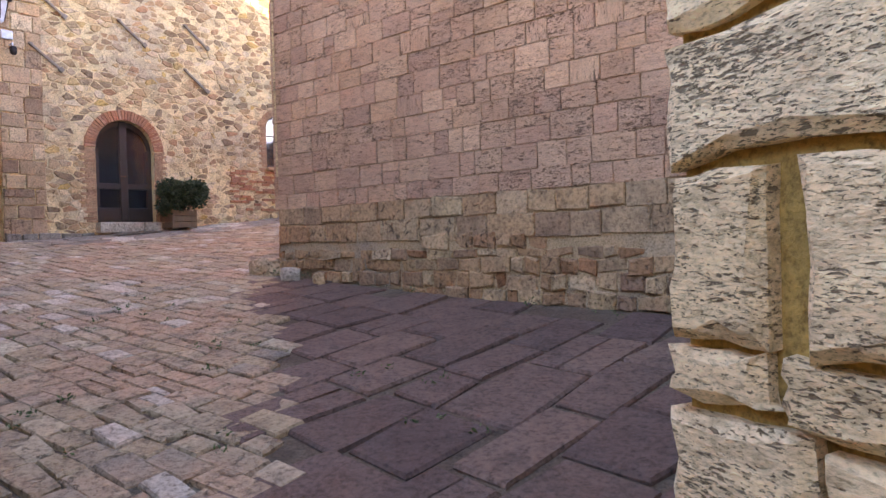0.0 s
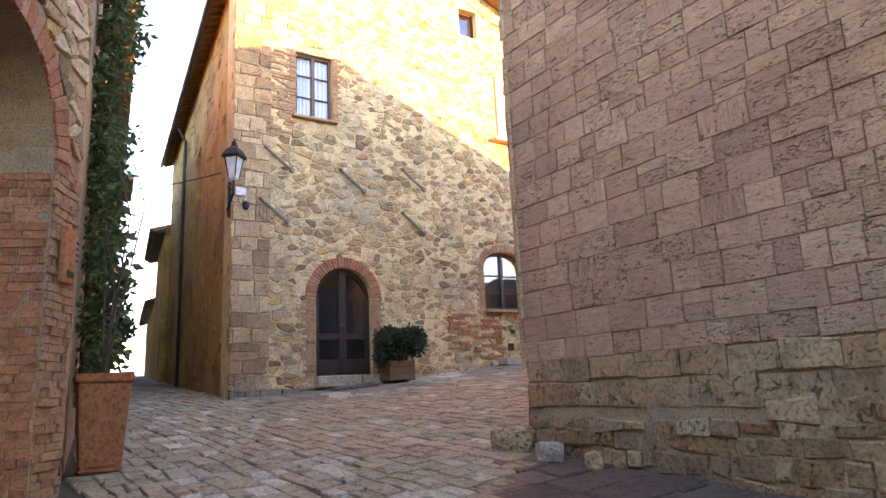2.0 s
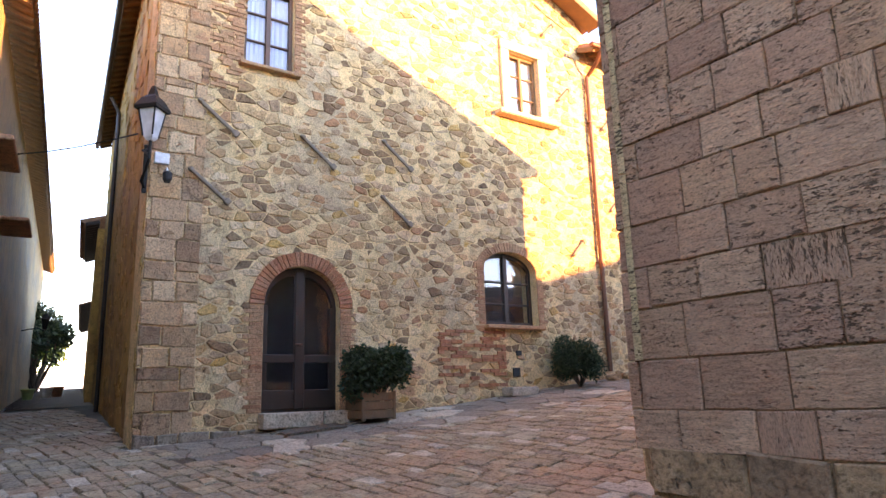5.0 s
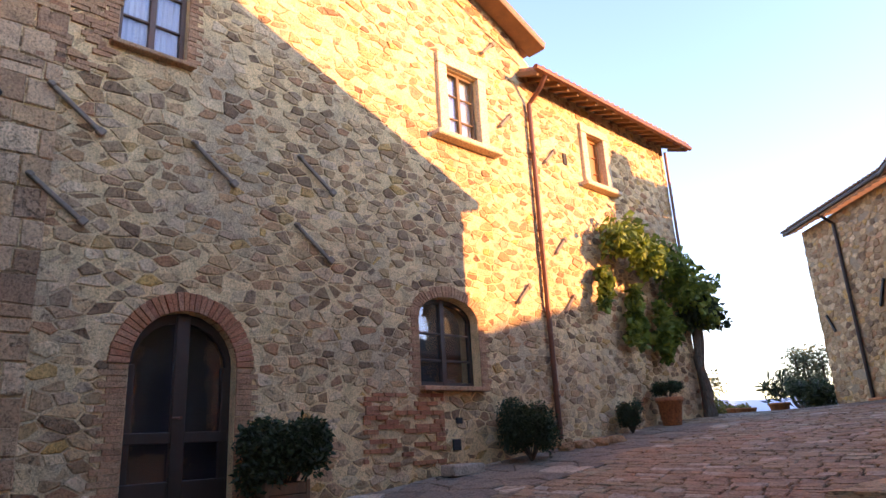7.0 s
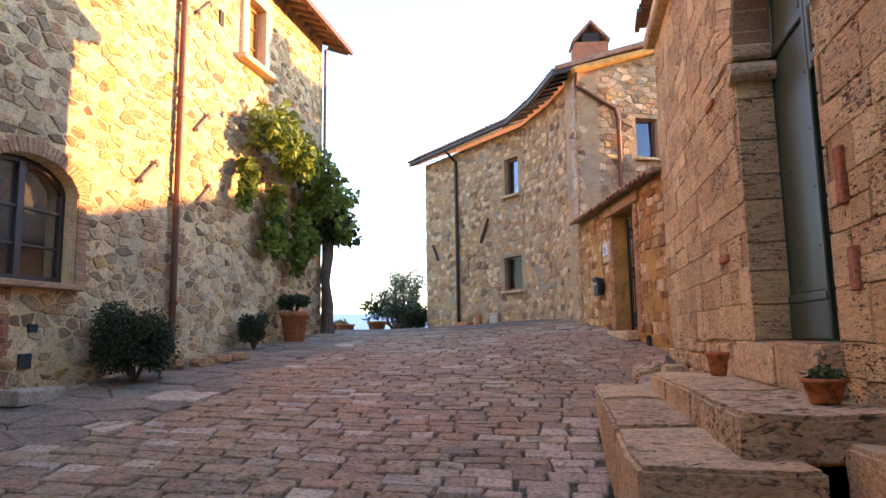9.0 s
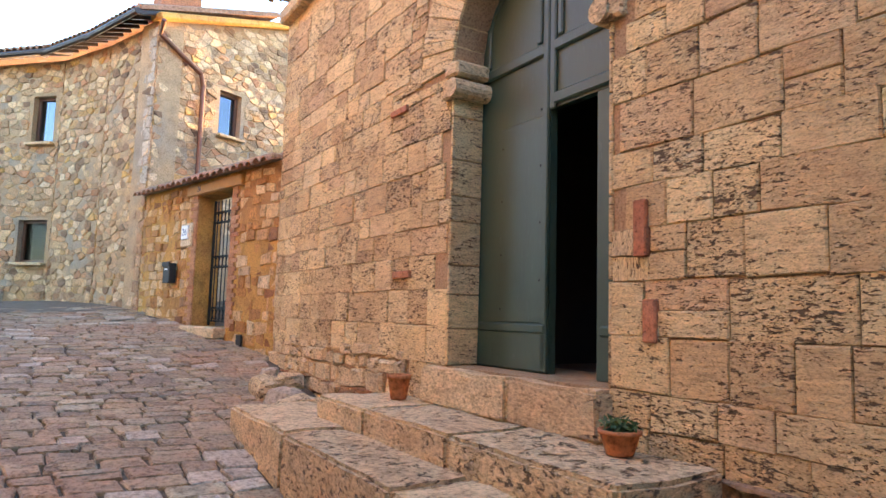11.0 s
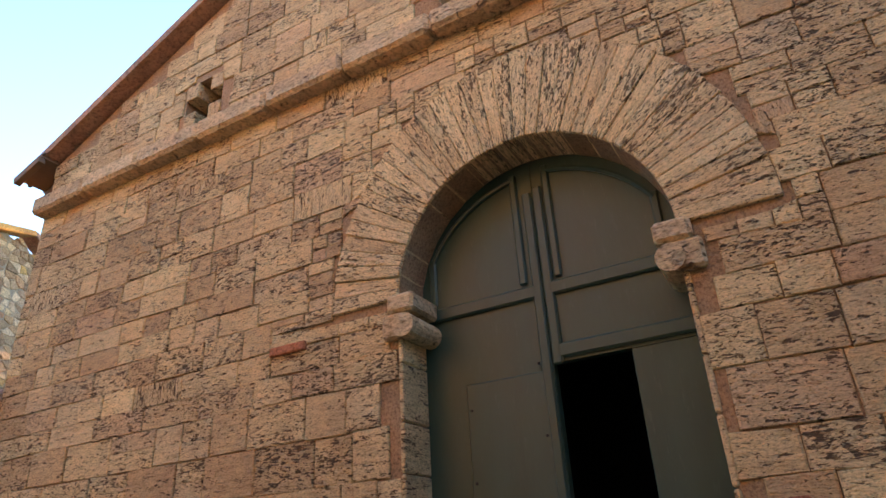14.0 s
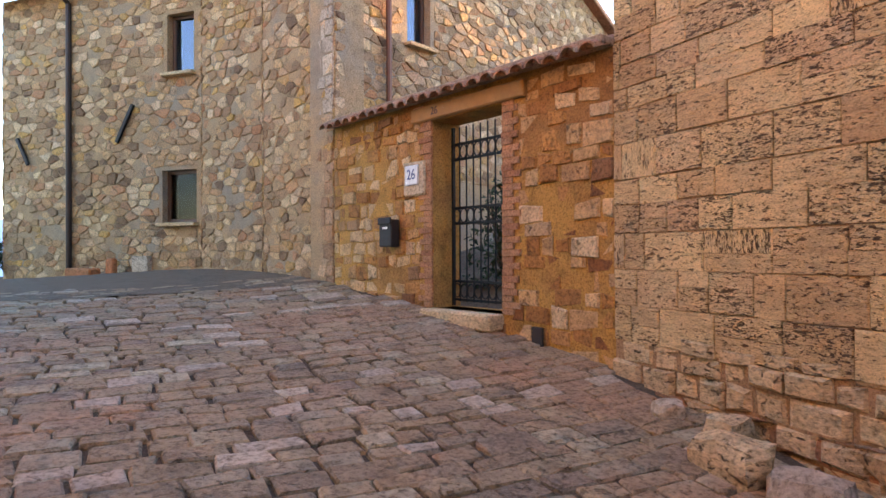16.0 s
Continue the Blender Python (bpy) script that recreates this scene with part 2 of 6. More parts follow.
M_BASE = stone("weathered_footing_stone", [(0.425, 0.242, 0.128), (0.323, 0.178, 0.106), (0.527, 0.332, 0.178), (0.391, 0.162, 0.076), (0.484, 0.272, 0.140), (0.442, 0.221, 0.111), (0.578, 0.383, 0.221)], 30, 0.5, 0.9, stain=0.4, moss=0.12)
M_BRICK = stone("old_brick", [(0.448, 0.156, 0.076), (0.515, 0.193, 0.093), (0.381, 0.129, 0.068), (0.538, 0.230, 0.128)], 45, 0.2, 0.5, stain=0.3)
M_BRICK_P = stone("worn_brick", [(0.448, 0.221, 0.119), (0.515, 0.267, 0.145), (0.403, 0.175, 0.093)], 45, 0.2, 0.5, stain=0.3)
M_SETT = stone("paving_sett", [(0.370, 0.264, 0.161), (0.295, 0.213, 0.137), (0.428, 0.319, 0.194), (0.332, 0.234, 0.141), (0.391, 0.268, 0.153), (0.266, 0.200, 0.141), (0.472, 0.395, 0.258)], 28, 0.3, 0.8, rough=0.75, patch=(0.42, 0.25, 0.15), stain=0.4)
M_FLAG = stone("dark_flagstone", [(0.127, 0.073, 0.055), (0.161, 0.092, 0.068), (0.102, 0.060, 0.047), (0.195, 0.112, 0.079), (0.119, 0.070, 0.055)], 28, 0.15, 0.6, rough=0.7, stain=0.35)
M_PALE = stone("pale_slab", [(0.518, 0.407, 0.294), (0.432, 0.339, 0.252), (0.583, 0.466, 0.336)], 30, 0.3, 0.5, stain=0.3)
M_GREY = stone("grey_slab", [(0.249, 0.191, 0.142), (0.302, 0.230, 0.166), (0.219, 0.169, 0.129), (0.348, 0.252, 0.172)], 30, 0.3, 0.6, stain=0.35)
M_STEP = stone("worn_travertine_step", [(0.633, 0.437, 0.248), (0.690, 0.488, 0.279), (0.575, 0.385, 0.217)], 28, 0.6, 0.7, stretch=(1, 1, 2), stain=0.35)
M_EARTH = stone("earth_joint", [(0.116, 0.078, 0.052), (0.147, 0.100, 0.067)], 50, 0.0, 0.8, patch=(0.15, 0.12, 0.08), stain=0.4)
M_GRAVEL = stone("grey_gravel", [(0.217, 0.165, 0.117), (0.244, 0.188, 0.128)], 90, 0.3, 0.8, stain=0.25, pitsize=60)
M_TILE = stone("terracotta_tile", [(0.36, 0.17, 0.10), (0.42, 0.22, 0.13), (0.30, 0.15, 0.10), (0.40, 0.27, 0.18)], 30, 0.0, 0.5, stain=0.4)
M_TERRA = stone("terracotta_pot", [(0.470, 0.152, 0.064), (0.515, 0.180, 0.076)], 25, 0.0, 0.25, stain=0.2)
M_LIME = stone("limestone_trim", [(0.589, 0.464, 0.311), (0.551, 0.430, 0.289)], 30, 0.15, 0.3, stain=0.15)
M_HILL = stone("far_land", [(0.16, 0.17, 0.10), (0.2, 0.19, 0.11)], 0.05, 0.0, 0.1)
M_GREEN = paint("green_paint", (0.028, 0.060, 0.042), 0.45, 0, (0.05, 0.085, 0.065), 5, (1, 1, 0.25))
M_DARKWOOD = paint("dark_brown_wood", (0.035, 0.018, 0.012), 0.45, 0, (0.06, 0.035, 0.025), 6, (1, 1, 0.2))
M_BROWNWOOD = paint("brown_window_wood", (0.12, 0.05, 0.025), 0.5, 0, (0.16, 0.08, 0.04), 6, (1, 1, 0.2))
M_ORANGEWOOD = paint("orange_shutter_wood", (0.34, 0.13, 0.035), 0.5, 0, (0.4, 0.18, 0.06), 6, (1, 1, 0.2))
M_RAFTER = paint("rafter_wood", (0.20, 0.11, 0.055), 0.75, 0, (0.28, 0.18, 0.1), 6, (1, 1, 1))
M_PLANTER = paint("weathered_planter_wood", (0.20, 0.10, 0.05), 0.75, 0, (0.28, 0.2, 0.13), 6, (1, 1, 0.3))
M_IRON = paint("wrought_iron", (0.018, 0.017, 0.016), 0.55, 0.6, (0.07, 0.04, 0.025), 20)
M_RUST = paint("rusty_iron", (0.26, 0.19, 0.14), 0.8, 0.2, (0.2, 0.1, 0.05), 20)
M_COPPER = paint("brown_copper_pipe", (0.16, 0.065, 0.04), 0.45, 0.55, (0.10, 0.06, 0.045), 6)
M_DARKPIPE = paint("dark_metal_pipe", (0.05, 0.032, 0.026), 0.5, 0.5, (0.09, 0.06, 0.05), 6)
M_BLACK = paint("black_plastic", (0.012, 0.012, 0.012), 0.65, 0, (0.03, 0.03, 0.03), 12)
M_WHITE = paint("white_enamel", (0.78, 0.79, 0.80), 0.25, 0, (0.6, 0.6, 0.58), 12)
M_BLUE = paint("blue_lettering", (0.05, 0.08, 0.22), 0.4)
M_CURTAIN = paint("white_curtain", (0.58, 0.52, 0.48), 0.8, 0, None, 12, (3, 3, 0.1))
# shade of rooms and holes put into a near-black colour
M_INNER_SHADE = paint("painted_inner_shade", (0.03, 0.025, 0.022), 0.9)
M_GLASS = glass("window_glass")
M_GLASS_DIM = glass("dim_glass", (0.5, 0.5, 0.5), (0.12, 0.12, 0.12))
M_GLASS_SKY = glass("blue_reflecting_glass", (0.5, 0.6, 0.7))
M_LEAF_D = foliage("dark_shrub_leaf", (0.016, 0.035, 0.014), (0.05, 0.085, 0.03))
M_LEAF_M = foliage("ivy_leaf", (0.03, 0.07, 0.025), (0.11, 0.19, 0.06))
M_LEAF_L = foliage("vine_leaf", (0.06, 0.11, 0.02), (0.24, 0.32, 0.05))
M_LEAF_O = foliage("olive_leaf", (0.09, 0.12, 0.06), (0.22, 0.25, 0.14))
M_LEAF_Y = foliage("yellow_shrub_leaf", (0.14, 0.12, 0.03), (0.32, 0.26, 0.06))
M_BARK = stone("bark", [(0.12, 0.085, 0.06), (0.15, 0.11, 0.08)], 30, 0.2, 0.9, stretch=(1, 1, 0.3))


# ---- building blocks ----
def ground(x, y):
    """Height of the rising street."""
    far = max(0.0, y - 24.0)
    alley = max(0.0, -15.5 - x)
    x, y = min(max(x, -15.5), 3.0), min(max(y, -3.0), 24.0)
    a, b = (x + 8) / 8, (y - 10) / 10
    h = GROUND_C
    z = h[0] + h[1] * a + h[2] * b + h[3] * a * a + h[4] * a * b + h[5] * b * b + h[6] * a ** 3 + h[7] * a * a * b + h[8] * a * b * b + h[9] * b ** 3
    return z + 0.045 * min(alley, 30) - 0.06 * max(0.0, far - 3.0) - 0.002 * max(0.0, far - 3.0) ** 1.6


def thing(name, label, category, loc=(0, 0, 0), group="", kind=""):
    e = new(name)
    e.empty_display_size = 0.2
    e.location = loc
    return tagged(e, label, category, group, kind)


def adopt(ob, parent):
    ob.parent = parent
    if parent.type == "EMPTY":
        ob.matrix_parent_inverse = Matrix.Translation(parent.location).inverted()
    return ob


def part(name, bm, material, parent=None, label="", smooth=False):
    me = bpy.data.meshes.new(name)
    if isinstance(bm, tuple):
        me.from_pydata(bm[0], [], bm[1])
    else:
        bmesh.ops.recalc_face_normals(bm, faces=bm.faces)
        bm.to_mesh(me)
        bm.free()
    me.materials.append(material)
    if smooth:
        for p in me.polygons:
            p.use_smooth = True
    ob = new(name, me)
    if parent is not None:
        adopt(ob, parent)
    if label:
        ob["label"] = label
    return ob


def box(bm, m, size, bevel=0.0, seg=1):
    """A box of that size centred on the pose m, with rounded edges."""
    r = bmesh.ops.create_cube(bm, size=1.0, matrix=m @ Matrix.Diagonal((*size, 1)))
    if bevel:
        vs = set(r["verts"])
        es = [e for e in bm.edges if e.verts[0] in vs and e.verts[1] in vs]
        bmesh.ops.bevel(bm, geom=es, offset=bevel, segments=seg, affect="EDGES", profile=0.6)


def boxed(m, size, bevel=0.0, seg=1):
    bm = bmesh.new()
    box(bm, m, size, bevel, seg)
    return bm


def tube(bm, pts, r, n=8, r2=None):
    """A round bar along points."""
    pts = [Vector(p) for p in pts]
    rings = []
    for i, p in enumerate(pts):
        d = (pts[min(i + 1, len(pts) - 1)] - pts[max(i - 1, 0)]).normalized()
        a = d.orthogonal().normalized() if i == 0 else (a - d * a.dot(d)).normalized()
        b = d.cross(a)
        rr = r if r2 is None else r + (r2 - r) * i / max(1, len(pts) - 1)
        rings.append([bm.verts.new(p + (a * math.cos(t) + b * math.sin(t)) * rr) for t in [2 * math.pi * k / n for k in range(n)]])
    for r0, r1 in zip(rings, rings[1:]):
        for k in range(n):
            bm.faces.new((r0[k], r0[(k + 1) % n], r1[(k + 1) % n], r1[k]))
    bm.faces.new(rings[0][::-1])
    bm.faces.new(rings[-1])


def lathe(bm, profile, centre, n=24):
    """A turned body from (radius, height) pairs."""
    rings = []
    for r, z in profile:
        rings.append([bm.verts.new((centre[0] + r * math.cos(t), centre[1] + r * math.sin(t), centre[2] + z)) for t in [2 * math.pi * k / n for k in range(n)]])
    for r0, r1 in zip(rings, rings[1:]):
        for k in range(n):
            bm.faces.new((r0[k], r0[(k + 1) % n], r1[(k + 1) % n], r1[k]))
    bm.faces.new(rings[0][::-1])
    bm.faces.new(rings[-1])


class Wall:
    """A wall's own axes: u along it from p to q, out to the left of that way, z up."""

    def __init__(self, p, q):
        p, q = Vector((*p, 0)), Vector((*q, 0))
        self.p, self.len = p, (q - p).length
        self.u = (q - p).normalized()
        self.out = Vector((-self.u.y, self.u.x, 0))
        self.m = Matrix(((self.u.x, self.out.x, 0, p.x), (self.u.y, self.out.y, 0, p.y), (0, 0, 1, 0), (0, 0, 0, 1)))

    def at(self, u, z, o=0.0):
        return self.p + self.u * u + self.out * o + Vector((0, 0, z))

    def u_of(self, x, y):
        return (Vector((x, y, 0)) - self.p).dot(self.u)

    def spot(self, u, z, o=0.0):
        return Matrix.Translation(self.at(u, z, o)) @ self.m.to_3x3().to_4x4()


def head(op, u):
    """Height of an opening's top at u: (u0, u1, z0, z1, rise), z1 the springing."""
    u0, u1, z0, z1, rise = op
    if not rise:
        return z1
    s = (u - (u0 + u1) / 2) / ((u1 - u0) / 2)
    return z1 + rise * math.sqrt(max(0.0, 1 - s * s))


def wall_body(w, u0, u1, foot, top, openings, thick):
    """A solid wall with its openings cut through; top(u) gives the height."""
    cuts = {u0, u1}
    k = max(1, int((u1 - u0) / 1.2))
    cuts |= {u0 + (u1 - u0) * i / k for i in range(k + 1)}
    for op in openings:
        n = 16 if op[4] else 1
        cuts |= {op[0] + (op[1] - op[0]) * (0.5 - 0.5 * math.cos(math.pi * i / n)) for i in range(n + 1)}
    cuts = sorted(cuts)
    cuts = [c for i, c in enumerate(cuts) if i == 0 or c - cuts[i - 1] > 1e-4]
    vs, fs = [], []

    def prism(a, b, za0, zb0, za1, zb1):
        i = len(vs)
        for o in (0.0, -thick):
            vs.extend(w.at(u, z, o) for u, z in ((a, za0), (b, zb0), (b, zb1), (a, za1)))
        fs.extend([(i, i + 1, i + 2, i + 3), (i + 7, i + 6, i + 5, i + 4), (i, i + 4, i + 5, i + 1), (i + 1, i + 5, i + 6, i + 2), (i + 2, i + 6, i + 7, i + 3), (i + 3, i + 7, i + 4, i)])

    for a, b in zip(cuts, cuts[1:]):
        mid = (a + b) / 2
        here = sorted((op for op in openings if op[0] < mid < op[1]), key=lambda op: op[2])
        za = zb = foot
        for op in here:
            prism(a, b, za, zb, op[2], op[2])
            za, zb = head(op, a), head(op, b)
        prism(a, b, za, zb, top(a), top(b))
    bm = bmesh.new()
    bv = [bm.verts.new(v) for v in vs]
    for f in fs:
        bm.faces.new([bv[j] for j in f])
    bmesh.ops.remove_doubles(bm, verts=bm.verts, dist=1e-4)
    return bm


def clip(poly, nx, ny, d):
    """The part of a polygon where nx*x + ny*y <= d."""
    res = []
    for i, p in enumerate(poly):
        q = poly[(i + 1) % len(poly)]
        a, b = nx * p[0] + ny * p[1] - d, nx * q[0] + ny * q[1] - d
        if a <= 0:
            res.append(p)
        if (a < 0 < b) or (b < 0 < a):
            t = a / (a - b)
            res.append((p[0] + (q[0] - p[0]) * t, p[1] + (q[1] - p[1]) * t))
    return res


def rubble(u0, u1, z0, z1, w, h, seed, jitter=0.85, skip=0.12):
    """Irregular stones: cells round scattered points, w by h metres on average."""
    rng = random.Random(seed)
    cols, rows = int((u1 - u0) / w) + 1, int((z1 - z0) / h) + 1
    grid = {}
    for j in range(-1, rows + 1):
        for i in range(-1, cols + 1):
            if rng.random() < skip:
                continue
            grid[i, j] = (i + 0.5 * (j % 2) + 0.5 + (rng.random() - 0.5) * jitter, j + 0.5 + (rng.random() - 0.5) * jitter)
    cells = []
    for (i, j), (x, y) in grid.items():
        poly = [(x - 1.3, y - 1.3), (x + 1.3, y - 1.3), (x + 1.3, y + 1.3), (x - 1.3, y + 1.3)]
        for di in range(-2, 3):
            for dj in range(-2, 3):
                o = grid.get((i + di, j + dj))
                if o and (di or dj):
                    nx, ny = o[0] - x, o[1] - y
                    poly = clip(poly, nx, ny, nx * (x + o[0]) / 2 + ny * (y + o[1]) / 2)
        poly = [(min(max(u0 + px * w, u0), u1), min(max(z0 + py * h, z0), z1)) for px, py in poly]
        cells.append(poly)
    return cells


def courses(u0, u1, z0, z1, hs, ws, seed, wob=0.012):
    """Dressed blocks in level courses."""
    rng = random.Random(seed)
    cells, z = [], z0
    while z < z1 - 0.05:
        h = min(rng.uniform(*hs), z1 - z)
        u = u0 - rng.random() * ws[0]
        while u < u1:
            l = rng.uniform(*ws)
            a, b = max(u, u0), min(u + l, u1)
            if b - a > 0.05:
                if rng.random() < 0.10 and h > 0.2:
                    c = z + h * rng.uniform(0.4, 0.6)
                    cells.append([(a, z), (b, z), (b, c), (a, c)])
                    cells.append([(a, c), (b, c), (b, z + h), (a, z + h)])
                else:
                    e = [rng.uniform(-wob, wob) for _ in range(4)]
                    cells.append([(a, z + e[0]), (b, z + e[1]), (b, z + h + e[2]), (a, z + h + e[3])])
            u += l
        z += h
    return cells


def keep_off(cells, openings, margin, top=None, foot=None):
    """Cells cut back from openings and from a sloping top or foot."""
    good = []
    for poly in cells:
        if len(poly) < 3:
            continue
        cu, cz = sum(p[0] for p in poly) / len(poly), sum(p[1] for p in poly) / len(poly)
        ok = True
        for op in openings:
            mg = op[5] if len(op) > 5 else margin
            u0, u1, z0, z1, rise = op[0] - mg, op[1] + mg, op[2] - min(mg, 0.02), op[3] + (0 if op[4] else mg), op[4] + (mg if op[4] else 0)
            big = (u0, u1, z0, z1, rise)
            if u0 < cu < u1 and z0 < cz < head(big, cu):
                ok = False
                break
            res = []
            for (u, z) in poly:
                if u0 < u < u1 and z0 < z < head(big, u):
                    if z > z1 and rise:
                        c = (u0 + u1) / 2
                        s = math.hypot((u - c) / ((u1 - u0) / 2), (z - z1) / rise) or 1
                        u, z = c + (u - c) / s, z1 + (z - z1) / s
                    elif cz > z1 and not rise:
                        z = z1
                    elif cz < z0:
                        z = z0
                    else:
                        u = u0 if cu < (u0 + u1) / 2 else u1
                res.append((u, z))
            poly = res
        if ok and top and cz > top(cu) - 0.06:
            ok = False
        if ok and foot and cz < foot(cu) - 0.05:
            ok = False
        if ok:
            if top:
                poly = [(u, min(z, top(u))) for u, z in poly]
            good.append(poly)
    return good


def piece(poly, place, gap, edge, rise, rng, tilt=0.0, base=-0.03):
    """One stone with a rounded shoulder: the polygon shrunk by the joint, standing proud of its bed."""
    cx, cy = sum(p[0] for p in poly) / len(poly), sum(p[1] for p in poly) / len(poly)
    pts = []
    for p in poly:
        d = math.hypot(p[0] - cx, p[1] - cy)
        if d > 1e-4:
            pts.append((p[0] - (p[0] - cx) / d * gap, p[1] - (p[1] - cy) / d * gap, d))
    clean = []
    for p in pts:
        if not clean or math.hypot(p[0] - clean[-1][0], p[1] - clean[-1][1]) > 0.012:
            clean.append(p)
    if len(clean) > 2 and math.hypot(clean[0][0] - clean[-1][0], clean[0][1] - clean[-1][1]) < 0.012:
        clean.pop()
    n = len(clean)
    if n < 3:
        return None
    ta, tb = rng.uniform(-tilt, tilt), rng.uniform(-tilt, tilt)
    vs = []
    for k, (hh, ins) in enumerate(((base, 0.0), (rise - edge, 0.0), (rise, edge * 1.3))):
        for x, y, d in clean:
            f = max(0.3, 1 - ins / max(d, 0.03))
            px, py = cx + (x - cx) * f, cy + (y - cy) * f
            if k:
                px += rng.uniform(-1, 1) * edge * 0.35
                py += rng.uniform(-1, 1) * edge * 0.35
            vs.append(place(px, py, hh + (ta * (x - cx) + tb * (y - cy) if k else 0)))
    fs = []
    for k in (0, 1):
        for i in range(n):
            j = (i + 1) % n
            fs.append((k * n + i, k * n + j, k * n + n + j, k * n + n + i))
    fs.append(tuple(range(2 * n, 3 * n)))
    return vs, fs


def lay(name, cells, place, parent, material, near, limit=300, gap=0.008, edge=0.012, rise=(0.01, 0.03), seed=1, tilt=0.0, label="", flip=False):
    """Stones as parts where the walk passes nearest, the others joined."""
    rng = random.Random(seed)
    made = []
    for poly in cells:
        got = piece(poly, place, gap, edge, rng.uniform(*rise), rng, tilt)
        if got:
            vs, fs = got
            if flip:
                fs = [f[::-1] for f in fs]
            c = sum((Vector(v) for v in vs), Vector()) / len(vs)
            made.append(((c - Vector(near)).length, vs, fs))
    made.sort(key=lambda e: e[0])
    for _, vs, fs in made[:limit]:
        part(name, (vs, fs), material, parent)
    av, af = [], []
    for _, vs, fs in made[limit:]:
        k = len(av)
        av.extend(vs)
        af.extend(tuple(i + k for i in f) for f in fs)
    if av:
        tagged(part(name + "_field", (av, af), material, parent, label), kind="stuff")


def leaves(centres, n, size, seed, droop=0.3, aspect=2.2):
    """Loose leaves round (centre, radii) clumps: folded blades of four faces."""
    rng = random.Random(seed)
    vs, fs = [], []
    for c, rad in centres:
        for _ in range(n):
            d = Vector((rng.gauss(0, 1), rng.gauss(0, 1), rng.gauss(0, 1))).normalized() * (rng.random() ** 0.45)
            p = Vector(c) + Vector((d.x * rad[0], d.y * rad[1], d.z * rad[2]))
            ax = Vector((rng.gauss(0, 1), rng.gauss(0, 1), rng.gauss(-droop, 0.8))).normalized()
            sd = ax.orthogonal().normalized()
            sd = (Matrix.Rotation(rng.uniform(0, 6.28), 3, ax) @ sd)
            nn = ax.cross(sd)
            s = size * rng.uniform(0.6, 1.3)
            k = len(vs)
            w = s / aspect
            vs.extend([p, p + ax * s * 0.5 + sd * w * 0.5 + nn * w * 0.2, p + ax * s, p + ax * s * 0.5 - sd * w * 0.5 + nn * w * 0.2])
            fs.extend([(k, k + 1, k + 2), (k, k + 2, k + 3)])
    return vs, fs


def twigs(base, tips, r, seed):
    rng = random.Random(seed)
    bm = bmesh.new()
    base = Vector(base)
    for t in tips:
        t = Vector(t)
        mid = base.lerp(t, 0.5) + Vector((rng.uniform(-1, 1), rng.uniform(-1, 1), rng.uniform(0, 1))) * (t - base).length * 0.12
        tube(bm, [base, mid, t], r, 5, r * 0.35)
    return bm


# ---- ground ----
STREET = [(-14.4, 3.2), (-8.5, 1.3), (3, -4)]


def edge_top(x):
    """Southern edge of the street at x."""
    return 1.2 - 0.09 * (x + 8.3) if x < -8.3 else 1.2 - 0.4375 * (x + 8.3)


ground_thing = thing("ground", "rising village street of worn stone setts on brown earth", "ground", (0, 0, 0), kind="structure")
bm = bmesh.new()
gx = [-3000, -800, -200, -80] + [-46 + i * 1.0 for i in range(62)] + [40, 120, 600, 3000]
gy = [-3000, -600, -100, -30] + [-12 + i * 1.0 for i in range(50)] + [60, 120, 400, 3000]
rows = [[bm.verts.new((x, y, max(ground(x, y), -90 if y > 60 else -40) - 0.02)) for x in gx] for y in gy]
for r0, r1 in zip(rows, rows[1:]):
    for a, b, c, d in zip(r0, r0[1:], r1[1:], r1):
        bm.faces.new((a, b, c, d))
earth = part("earth", bm, M_EARTH, ground_thing, "dark earth between the setts", True)


def place_ground(x, y, h):
    return Vector((x, y, ground(x, y) + h))


def turned(cells, ang, ox, oy):
    c, s = math.cos(radians(ang)), math.sin(radians(ang))
    return [[(ox + x * c - y * s, oy + x * s + y * c) for x, y in poly] for poly in cells]


def middle(poly):
    return sum(p[0] for p in poly) / len(poly), sum(p[1] for p in poly) / len(poly)


def in_flags(x, y):
    return x > -6.9 and y > 4.3 - 0.66 * (x + 6.6) and y < 4.86 + 0.03 * (x + 7.1)


def on_steps(x, y):
    return x > -8.45 - 0.02 * (y - 9) and 7.2 < y < 11.1


def in_street(x, y):
    if x > -7.2:
        return edge_top(x) + 0.03 < y < 4.85 + 0.03 * (x + 7.1) and x < 2.6
    if y > 14.2 and x > -7.43 - 0.285 * (y - 14.2) - 0.05:
        return False
    if y <= 14.2 and y > 4.9 and x > -7.12 - 0.035 * (y - 4.97) - 0.05:
        return False
    if x < -14.4:
        return edge_top(x) < y < 3.9 - 0.085 * (x + 14.45) and x > -26
    return y > edge_top(x) + 0.02 and y < 19.5


def house_strip(x, y):
    return x < -12.75 + 0.12 * math.sin(y * 1.3) and 4.2 < y < 16.5


